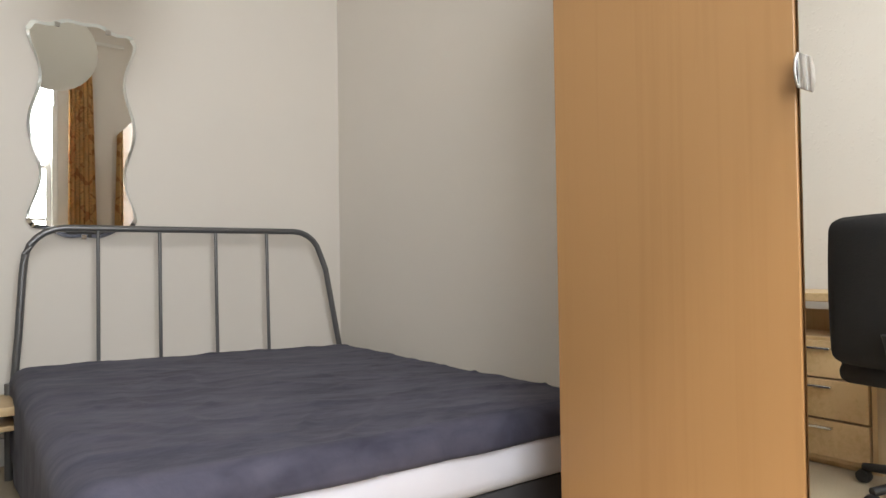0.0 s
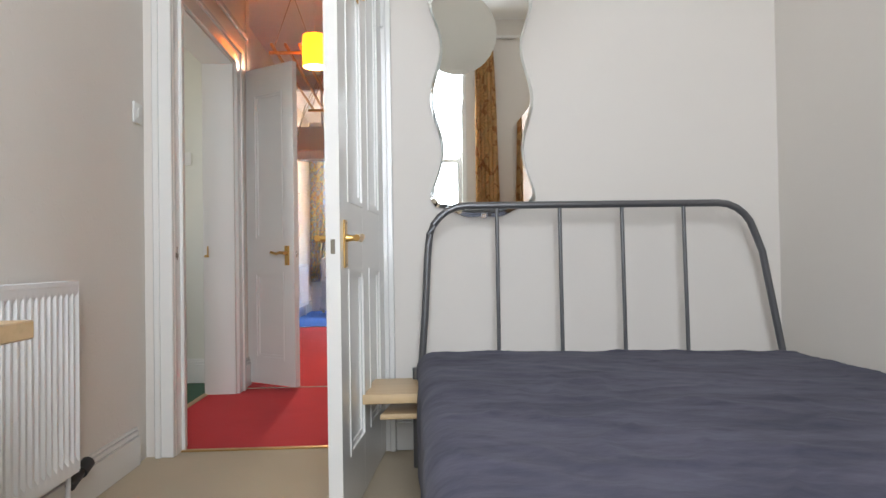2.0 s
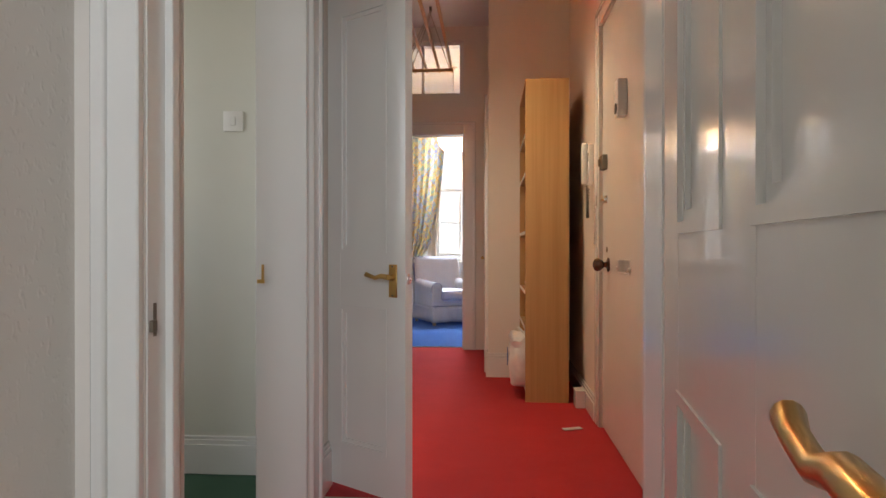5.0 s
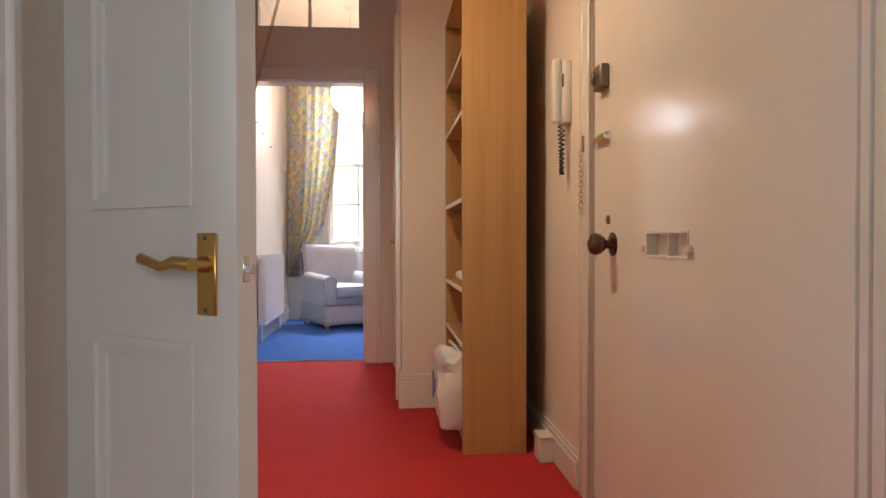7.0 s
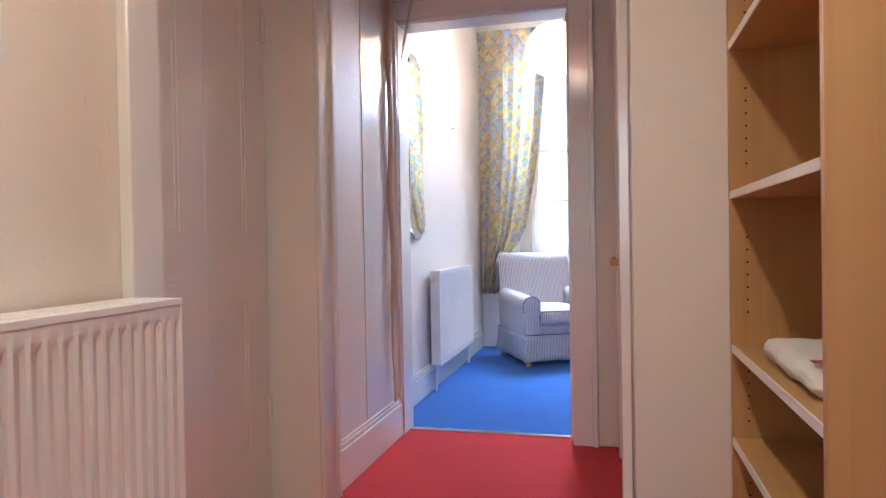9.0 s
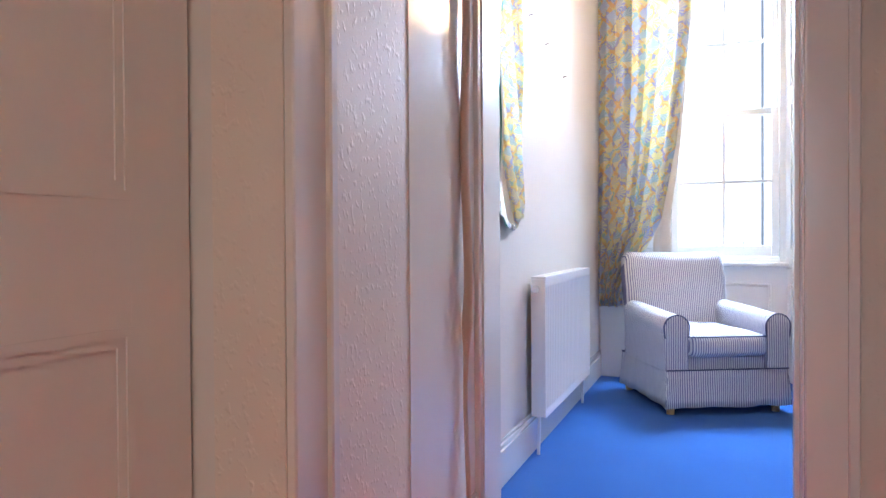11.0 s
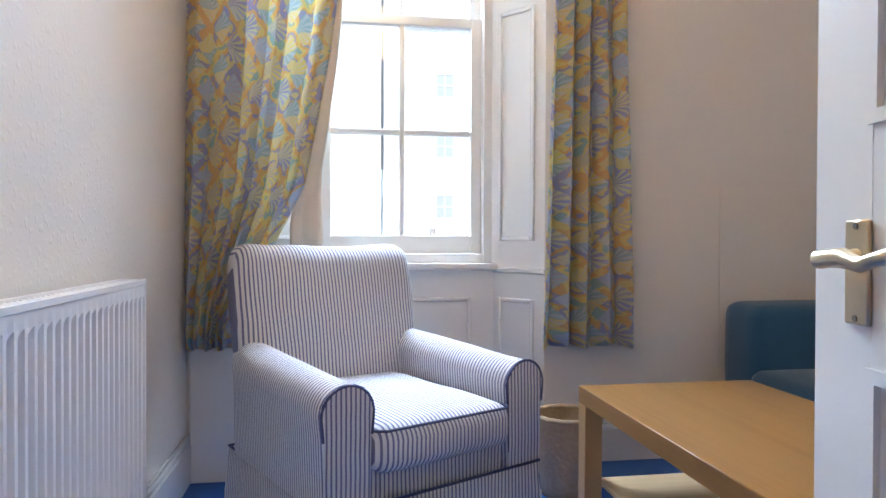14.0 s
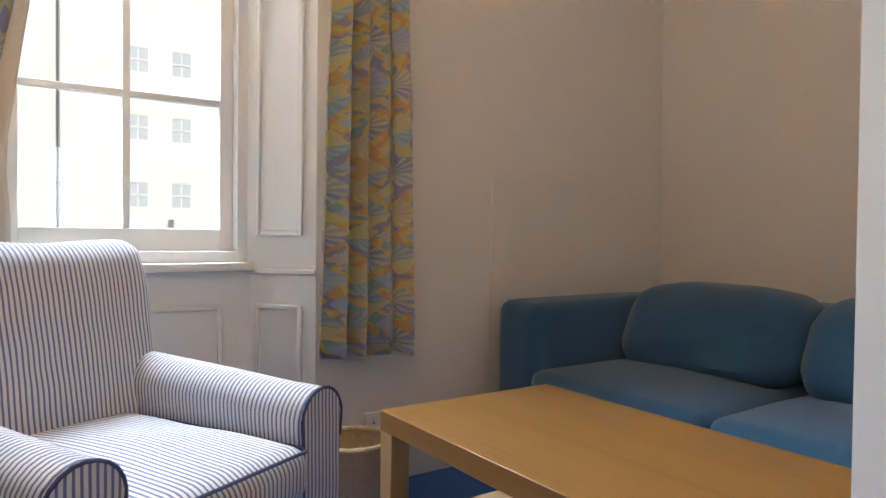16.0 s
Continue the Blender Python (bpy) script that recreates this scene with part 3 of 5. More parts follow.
structure("trim_lobby_bedroom", casing("x", 0.66, 1, -0.33, 0.545, 2.13, 0.07), GLOSS_OLD, "white architrave on the lobby side", "architrave")
structure("trim_side_room", casing("y", -0.42, 1, 0.80, 1.88, 2.12, 0.10), GLOSS, "white architrave of the cased opening", "architrave")
structure("trim_side_room_lining", boxes(((-0.618, 1.866, 0), (-0.422, 1.884, 2.12)), ((-0.618, 0.796, 0), (-0.422, 0.812, 2.12)), ((-0.618, 0.81, 2.108), (-0.422, 1.87, 2.124)), bevel=0.002), GLOSS, "white lining of the cased opening", "door lining")
structure("trim_front_door", casing("y", 0.88, -1, 1.93, 3.17, 2.24, 0.085, 0.012, bead=0.005), GLOSS_OLD, "cream architrave of the front door", "architrave")
structure("trim_lobby_door", casing("y", 0.88, -1, 0.95, 1.79, 2.15, 0.05, 0.010, bead=0.004), GLOSS_OLD, "cream architrave of the lobby door", "architrave")
structure("trim_inner_door", casing("y", 0.255, -1, 4.85, 5.68, 2.13, 0.10), GLOSS_OLD, "white architrave of the closed hall door", "architrave")
structure("trim_recessed_door", casing("y", -0.875, 1, 4.07, 4.97, 2.15, 0.12), GLOSS_OLD, "white moulded architrave of the recessed door", "architrave")
structure("trim_hall_upright", boxes(((-0.875, 3.27, 0), (-0.852, 3.38, 2.2)), ((-0.875, 3.36, 0), (-0.838, 3.385, 2.2)), bevel=0.004), GLOSS_OLD, "white upright casing on the hall wall", "architrave")
structure("trim_living_door_hall", casing("x", 5.93, -1, -0.855, 0.01, 2.12, 0.115), GLOSS_OLD, "white architrave of the living room doorway", "architrave")
structure("trim_living_door_room", casing("x", 6.09, 1, -0.855, 0.01, 2.12, 0.10), GLOSS, "white architrave on the living room side", "architrave")
structure("trim_living_door_lining", boxes(((-0.870, 5.932, 0), (-0.850, 6.088, 2.12)), ((0.006, 5.935, 0), (0.024, 6.085, 2.12)), ((-0.85, 5.935, 2.112), (0.006, 6.085, 2.13)), ((-0.006, 6.0, 0), (0.008, 6.04, 2.115)), bevel=0.002), GLOSS, "white gloss lining of the living room doorway", "door lining")
structure("baseboard_bedroom_west", skirting("y", -0.455, 1, -3.45, 0.42), GLOSS, "white skirting board under the radiator", "skirting board")
structure("baseboard_bedroom_north", skirting("x", 0.53, -1, 0.625, 2.38), GLOSS, "white skirting board behind the bed", "skirting board")
structure("baseboard_bedroom_east", skirting("y", 2.38, -1, -3.45, 0.50), GLOSS, "white skirting board beside the bed", "skirting board")
structure("baseboard_lobby", skirting("y", -0.42, 1, 1.985, 2.19, 0.19), GLOSS_OLD, "white skirting board at the lobby corner", "skirting board")
structure("baseboard_side_room", skirting("x", 2.29, -1, -2.1, -0.63, 0.17), GLOSS, "white skirting board of the side room", "skirting board")
structure("baseboard_hall_east", skirting("y", 0.88, -1, 3.285, 4.56, 0.14), GLOSS_OLD, "cream skirting board by the bookcase", "skirting board")
structure("baseboard_hall_return", skirting("x", 4.56, -1, 0.235, 0.86, 0.19), GLOSS_OLD, "white skirting board on the return wall", "skirting board")
structure("baseboard_hall_inner", skirting("y", 0.255, -1, 4.561, 4.74, 0.19), GLOSS_OLD, "white skirting board beside the closed door", "skirting board")
structure("baseboard_hall_west", skirting("y", -0.875, 1, 5.095, 5.93, 0.2), GLOSS_OLD, "white skirting board by the living room doorway", "skirting board")
structure("baseboard_hall_west_near", skirting("y", -0.875, 1, 3.39, 3.945, 0.2), GLOSS_OLD, "white skirting board below the hall radiator", "skirting board")
structure("baseboard_living_west", skirting("y", -0.985, 1, 6.2, 8.8, 0.18), GLOSS, "white skirting board below the radiator", "skirting board")
structure("baseboard_living_north", skirting("x", 8.80, -1, 0.5, 2.22, 0.17), GLOSS, "white skirting board below the window wall", "skirting board")
structure("baseboard_living_east", skirting("y", 2.22, -1, 6.09, 8.78, 0.17), GLOSS, "white skirting board behind the sofa", "skirting board")
structure("trim_hall_corner_board", boxes(((-0.875, 5.46, 0.205), (-0.872, 5.925, 3.17)), bevel=0.001), GLOSS_OLD, "smooth painted board in the hall corner", "trim")
structure("trim_picture_rail", boxes(((-0.42, 0.70, 2.36), (-0.40, 2.19, 2.40)), bevel=0.004), GLOSS_OLD, "cream picture rail in the lobby", "picture rail")


# ---- doors ----
def handle(parent, x, y, z, side, reach, mat=BRASS, plate_h=0.15, neck=0.0):
    """A lever handle on a long plate. side: -1 or +1, the face of the leaf; reach: which way the lever points along x."""
    y1 = y + side * 0.006
    p = part("handle_plate", boxes(((x - 0.021, y, z - plate_h * 0.62), (x + 0.021, y1, z + plate_h * 0.38)), bevel=0.002), mat, parent, "brass handle plate")
    bm = bmesh.new()
    tube(bm, [(x, y1, z), (x, y1 + side * 0.018, z), (x, y1 + side * (0.032 + neck), z)], [0.013, 0.0095, 0.0095], 12)
    yy = y1 + side * (0.034 + neck)
    pts = [(x - reach * 0.012, yy, z), (x + reach * 0.03, yy, z + 0.004), (x + reach * 0.06, yy, z - 0.004), (x + reach * 0.09, yy, z + 0.004), (x + reach * 0.112, yy - side * 0.004, z + 0.008), (x + reach * 0.12, yy - side * 0.006, z + 0.004)]
    tube(bm, pts, [0.011, 0.010, 0.008, 0.008, 0.0095, 0.006], 12)
    part("lever", bm, mat, p, "scrolled brass lever")
    bm = bmesh.new()
    for dz in (-plate_h * 0.56, plate_h * 0.32):
        tube(bm, [(x, y1, z + dz), (x, y1 + side * 0.0015, z + dz)], 0.004, 8)
    part("screws", bm, TARNISH, p)
    return p


def panel_door(name, m, w, h, t, cols, rows, mat, label, stile=0.1, glazed=None, sunk=0.012):
    """A panelled leaf, hinged at its local x = 0, its faces at y = 0 and y = t. rows: (z0, z1) of the panels."""
    d = thing(name, m, label, "door", "", "structure")
    pw = (w - stile * (cols + 1)) / cols
    bm = bmesh.new()
    holes = [(stile + c * (pw + stile), stile + c * (pw + stile) + pw, z0, z1) for c in range(cols) for z0, z1 in rows]
    for c in range(cols + 1):
        x = c * (pw + stile)
        part("stile", boxes(((x, 0, 0), (x + stile, t, h))), mat, d, smooth=False)
    edges = [0.0] + [z for r in rows for z in r] + [h]
    for c in range(cols):
        x = stile + c * (pw + stile)
        for za, zb in zip(edges[::2], edges[1::2]):
            part("rail", boxes(((x, 0.0003, za), (x + pw, t - 0.0003, zb))), mat, d, smooth=False)
    for xa, xb, za, zb in holes:
        gl = glazed is not None and za >= glazed
        if gl:
            part("glass_pane", boxes(((xa, t / 2 - 0.003, za), (xb, t / 2 + 0.003, zb))), FROST, d, "patterned obscured glass", False)
        else:
            part("panel", boxes(((xa, sunk, za), (xb, t - sunk, zb))), mat, d)
        bm = bmesh.new()
        for s, y in ((1, 0.0), (-1, t)):
            dp = t / 2 - 0.004 if gl else sunk + 0.001
            for k, (q0, q1) in enumerate(((-0.006, 0.010), (0.010, 0.026))):
                ya, yb = y + s * sunk * (-0.25 + k * 0.65), y + s * dp
                for a, b in (((xa + q0, za + q0), (xa + q1, zb - q0)), ((xb - q1, za + q0), (xb - q0, zb - q0)), ((xa + q1, za + q0), (xb - q1, za + q1)), ((xa + q1, zb - q1), (xb - q1, zb - q0))):
                    add_box(bm, (a[0], ya, a[1]), (b[0], yb, b[1]))
        part("panel_moulding", bm, mat, d, smooth=False)
    return d


def leaf_pose(hx, hy, fx, fy, z=0.012):
    return pose(hx, hy, z, 0, 0, math.degrees(math.atan2(fy - hy, fx - hx)))


# bedroom door, wide open into the bedroom
d1 = panel_door("door_bedroom", leaf_pose(0.537, 0.497, 0.440, -0.38), 0.875, 2.10, 0.044, 2, [(0.2, 0.79), (1.02, 1.96)], GLOSS, "white four-panel bedroom door standing open", 0.125)
handle(d1, 0.808, 0.0, 0.895, -1, -1)
handle(d1, 0.808, 0.044, 0.895, 1, -1)
part("latch", boxes(((0.8745, 0.015, 0.845), (0.876, 0.029, 0.89)), ((0.8755, 0.018, 0.858), (0.8785, 0.026, 0.875)), bevel=0.001), TARNISH, d1, "dull metal latch plate")
bm = bmesh.new()
tube(bm, [(0.55, 0.046, 1.78), (0.55, 0.075, 1.78), (0.55, 0.085, 1.80), (0.55, 0.08, 1.83), (0.55, 0.07, 1.85)], 0.005, 8)
tube(bm, [(0.55, 0.046, 1.76), (0.55, 0.07, 1.75), (0.55, 0.08, 1.765)], 0.005, 8)
add_box(bm, (0.538, 0.0435, 1.74), (0.562, 0.049, 1.80), 0.002)
part("coat_hook", bm, BRASS, d1, "small brass coat hook")
bm = bmesh.new()
for z in (0.25, 1.05, 1.85):
    tube(bm, [(-0.004, 0.048, z), (-0.004, 0.048, z + 0.09)], 0.006, 8)
part("hinges", bm, GLOSS, d1)

# narrow press door in the lobby, ajar
d2 = panel_door("door_press", leaf_pose(-0.443, 2.203, -0.058, 1.938, 0.02), 0.467, 2.13, 0.04, 1, [(0.17, 0.74), (0.97, 1.95)], GLOSS, "narrow white panelled press door standing ajar", 0.105)
handle(d2, 0.405, 0.0, 0.872, -1, -1, BRASS, 0.128)
handle(d2, 0.405, 0.04, 0.872, 1, -1, BRASS, 0.128)
part("latch", boxes(((0.466, 0.012, 0.845), (0.468, 0.028, 0.885)), ((0.4675, 0.015, 0.858), (0.479, 0.025, 0.872)), bevel=0.001), CHROME, d2, "steel latch")

# lobby cupboard door on the east wall, closed
d3 = panel_door("door_lobby", pose(0.89, 1.785, 0.012, 0, 0, -90), 0.83, 2.13, 0.04, 1, [(0.2, 0.77), (1.0, 1.95)], GLOSS_OLD, "cream panelled lobby door, closed", 0.12, sunk=0.008)
handle(d3, 0.158, 0.0, 0.90, -1, -1, BRASS, 0.122)

# front door
fd = thing("door_front", pose(0.892, 3.165, 0.01, 0, 0, -90), "cream painted flush front door with letter opening", "door", "", "structure")
part("leaf", wall_x(0, 0.045, 0, 1.23, 2.225, [(0.465, 0.715, 0.875, 0.937)]), GLOSS_OLD, fd, smooth=False)
part("letter_box", boxes(((0.46, -0.004, 0.87), (0.467, 0.03, 0.942)), ((0.713, -0.004, 0.87), (0.72, 0.03, 0.942)), ((0.467, -0.004, 0.87), (0.713, 0.03, 0.877)), ((0.467, -0.004, 0.935), (0.713, 0.03, 0.942)), ((0.467, 0.03, 0.87), (0.713, 0.034, 0.942)), ((0.588, 0.004, 0.877), (0.592, 0.03, 0.935)), bevel=0.001), GLOSS_OLD, fd, "open metal letter box")
part("letter_box_clips", boxes(((0.44, -0.012, 0.885), (0.46, 0, 0.905)), ((0.72, -0.012, 0.885), (0.74, 0, 0.905)), bevel=0.003), GLOSS_OLD, fd)
kn = part("door_knob", lathe([(0.038, 0.0), (0.038, -0.006), (0.026, -0.010), (0.015, -0.014), (0.014, -0.026), (0.024, -0.033), (0.034, -0.046), (0.036, -0.060), (0.029, -0.075), (0.012, -0.083), (0.0, -0.084)], 24), KNOB, fd, "dark turned wooden knob")
kn.matrix_local = pose(0.19, 0, 0.905, -90, 0, 0)
part("keyhole", lathe([(0.0, 0.0), (0.015, 0.0), (0.015, 0.005), (0.008, 0.007), (0, 0.007)], 18), TARNISH, fd).matrix_local = pose(0.145, 0, 0.985, 90, 0, 0)
part("rim_lock", boxes(((0.07, -0.03, 1.415), (0.15, 0, 1.495)), ((0.082, -0.042, 1.435), (0.10, -0.026, 1.475)), bevel=0.004), TARNISH, fd, "tarnished brass rim lock")
part("bolt", boxes(((0.05, -0.008, 1.235), (0.17, 0, 1.275)), ((0.03, -0.018, 1.247), (0.15, -0.006, 1.263)), bevel=0.002), CHROME, fd, "small metal slide bolt")
part("door_chime", boxes(((0.58, -0.045, 1.60), (0.66, 0, 1.775)), bevel=0.008, seg=2), PLASTIC, fd, "white plastic door chime").matrix_local = Matrix.Identity(4)
part("door_chime_speaker", lathe([(0.026, 0.0), (0.026, 0.004), (0.0, 0.005)], 20), BLACK, fd).matrix_local = pose(0.62, -0.044, 1.64, 90, 0, 0)

# closed hall doors
d5 = panel_door("door_hall_inner", pose(0.268, 5.675, 0.012, 0, 0, -90), 0.82, 2.11, 0.04, 2, [(0.2, 0.76), (1.0, 1.95)], GLOSS_OLD, "white panelled hall door, closed", 0.1)
handle(d5, 0.71, 0.0, 0.905, -1, -1, BRASS, 0.15, 0.026)
d6 = panel_door("door_recessed", pose(-1.08, 4.075, 0.014, 0, 0, 90), 0.89, 2.12, 0.04, 2, [(0.22, 0.80), (1.02, 1.95)], GLOSS_OLD, "white four-panel recessed hall door, closed", 0.13, sunk=0.005)
bm = bmesh.new()
for z in (0.3, 1.75):
    tube(bm, [(0.885, -0.006, z), (0.885, -0.006, z + 0.1)], 0.008, 8)
part("hinges", bm, GLOSS_OLD, d6)

# living room door, open into the room, obscured glass above
d7 = panel_door("door_living", leaf_pose(0.085, 6.115, 0.207, 6.973), 0.872, 2.09, 0.042, 2, [(0.2, 0.74), (1.02, 1.96)], GLOSS, "white living room door with obscured glass, open", 0.105, 0.95)
handle(d7, 0.785, 0.042, 0.865, 1, -1, BRASS_PALE, 0.118)
handle(d7, 0.785, 0.0, 0.865, -1, -1, BRASS_PALE, 0.118)

# strike plates
structure("strike_plate_bedroom", boxes(((-0.329, 0.555, 0.85), (-0.3275, 0.568, 0.91)), ((-0.3275, 0.54, 0.86), (-0.320, 0.556, 0.88)), bevel=0.001), TARNISH, "worn strike plate on the bedroom door lining", "strike plate")
structure("strike_plate_side_room", boxes(((-0.61, 1.858, 0.872), (-0.583, 1.867, 0.886)), ((-0.593, 1.858, 0.886), (-0.585, 1.867, 0.942)), bevel=0.001), BRASS, "brass strike plate on the cased opening", "strike plate")

# fanlight over the living room doorway
fl = thing("window_fanlight", pose(0, 0, 0), "white two-pane fanlight over the living room doorway", "window", "", "structure")
part("window_frame", boxes(((-0.83, 5.95, 2.50), (-0.775, 6.05, 3.04)), ((-0.03, 5.95, 2.50), (0.01, 6.05, 3.04)), ((-0.775, 5.95, 2.50), (-0.03, 6.05, 2.53)), ((-0.775, 5.95, 3.0), (-0.03, 6.05, 3.04)), ((-0.41, 5.97, 2.53), (-0.385, 6.03, 3.0)), bevel=0.003), GLOSS_OLD, fl)
for xa, xb in ((-0.775, -0.41), (-0.385, -0.03)):
    p = part("pane", boxes(((xa, 5.998, 2.53), (xb, 6.002, 3.0))), GLASS, fl, smooth=False)
    p.visible_shadow = False


# ---- windows ----
def sash_window(name, x0, x1, z0, z1, y, out, label):
    """Two sliding sashes of two by two panes. out: which way the outside lies along y."""
    w = thing(name, pose(0, y, 0), label, "window", "", "structure")
    zm = (z0 + z1) / 2
    o = out
    part("window_frame", boxes(((x0 - 0.05, -0.05, z0 - 0.04), (x0, 0.09, z1 + 0.05)), ((x1, -0.05, z0 - 0.04), (x1 + 0.05, 0.09, z1 + 0.05)), ((x0, -0.05, z1), (x1, 0.09, z1 + 0.05)), ((x0, -0.05, z0 - 0.04), (x1, 0.09, z0 - 0.001)), bevel=0.003), GLOSS, w)
    for k, (a, b) in enumerate(((z0, zm + 0.02), (zm - 0.02, z1))):
        yy = o * (0.0 if k == 0 else 0.045)
        s = 0.045
        bars = [((x0, yy, a), (x0 + s, yy + o * 0.04, b)), ((x1 - s, yy, a), (x1, yy + o * 0.04, b)), ((x0 + s, yy, a), (x1 - s, yy + o * 0.04, a + (0.075 if k == 0 else 0.04))), ((x0 + s, yy, b - 0.04), (x1 - s, yy + o * 0.04, b))]
        xm, zc = (x0 + x1) / 2, (a + b) / 2 + 0.01
        bars += [((xm - 0.011, yy + o * 0.005, a + 0.04), (xm + 0.011, yy + o * 0.035, b - 0.02)), ((x0 + s, yy + o * 0.006, zc - 0.011), (x1 - s, yy + o * 0.034, zc + 0.011))]
        sash = part("sash", boxes(*bars, bevel=0.002), GLOSS, w, "white painted sliding sash")
        for xa, xb in ((x0 + s, xm - 0.011), (xm + 0.011, x1 - s)):
            for za, zb in ((a + 0.04, zc - 0.011), (zc + 0.011, b - 0.04)):
                p = part("pane", boxes(((xa, yy + o * 0.018, za), (xb, yy + o * 0.022, zb))), GLASS, sash, smooth=False)
                p.visible_shadow = False
        if k == 0:
            part("sash_lift", boxes(((xm + 0.12, yy - o * 0.02, a + 0.075), (xm + 0.145, yy, a + 0.11)), bevel=0.004), GLOSS, sash)
    return w


sash_window("window_living", -0.51, 0.182, 0.845, 2.84, 9.06, 1, "tall white sash window of the living room")
sash_window("window_bedroom", 0.25, 1.25, 0.80, 2.95, -3.52, -1, "tall white sash window of the bedroom")

# window recess of the living room: sill, panelled splays and apron
structure("window_sill", boxes(((-0.56, 8.96, 0.775), (0.235, 9.06, 0.805)), bevel=0.006, seg=2), GLOSS, "white window sill of the living room", "window sill")
structure("window_apron", boxes(((-0.56, 9.0, 0.0), (0.235, 9.08, 0.775))), GLOSS, "white panelled apron below the window", "window apron", False)


def raised_frame(bm, u0, u1, z0, z1, w=0.018, proud=0.012):
    for a, b in (((u0, z0), (u0 + w, z1)), ((u1 - w, z0), (u1, z1)), ((u0 + w, z0), (u1 - w, z0 + w)), ((u0 + w, z1 - w), (u1 - w, z1))):
        add_box(bm, (a[0], -proud, a[1]), (b[0], 0, b[1]), 0.004)


bm = bmesh.new()
raised_frame(bm, -0.46, 0.13, 0.14, 0.66)
ob = structure("window_apron_moulding", bm, GLOSS, "raised panel moulding below the window", "moulding")
ob.location = (0, 9.0, 0)
for side in (1, -1):
    cx = -0.164
    a, b = Vector((0.555, 8.80)), Vector((0.375, 9.02))
    if side < 0:
        a, b = Vector((cx * 2 - (cx + 0.555) - cx, 8.80)), Vector((cx * 2 - (cx + 0.375) - cx, 9.02))
    pa, pb = Vector((cx + a.x, a.y)), Vector((cx + b.x, b.y))
    start, end = (pb, pa) if side > 0 else (pa, pb)
    length = (end - start).length
    ang = math.degrees(math.atan2(end.y - start.y, end.x - start.x))
    sh = thing("window_shutter", pose(start.x, start.y, 0.0, 0, 0, ang), "white panelled window shutter in the splayed recess", "shutter", "window shutters", "structure")
    part("lower_leaf", boxes(((0, 0, 0.0), (length, 0.03, 0.765)), bevel=0.002), GLOSS, sh)
    part("upper_leaf", boxes(((0, 0, 0.785), (length, 0.03, 2.95)), bevel=0.002), GLOSS, sh)
    part("ledge", boxes(((0, -0.008, 0.765), (length, 0.03, 0.785)), bevel=0.003), GLOSS, sh)
    bm = bmesh.new()
    raised_frame(bm, 0.05, length - 0.05, 0.14, 0.66)
    raised_frame(bm, 0.05, length - 0.05, 0.90, 1.86)
    raised_frame(bm, 0.05, length - 0.05, 1.98, 2.85)
    part("panel_moulding", bm, GLOSS, sh)
structure("window_recess_head", boxes(((-0.72, 8.82, 2.95), (0.39, 9.25, 3.0))), GLOSS, "white head of the window recess", "window recess", False)
structure("window_sill_bedroom", boxes(((0.18, -3.50, 0.73), (1.32, -3.40, 0.76)), bevel=0.006), GLOSS, "white bedroom window sill", "window sill")

# wooden strip at the ledge behind the left curtain
structure("trim_window_board", boxes(((-0.97, 8.77, 0.0), (-0.70, 8.80, 0.50)), bevel=0.003), GLOSS, "white pilaster below the curtain", "trim")


structure("trim_window_ledge", boxes(((-0.88, 8.755, 0.55), (-0.70, 8.80, 0.62)), bevel=0.004), GLOSS, "short white ledge behind the curtain hem", "trim")


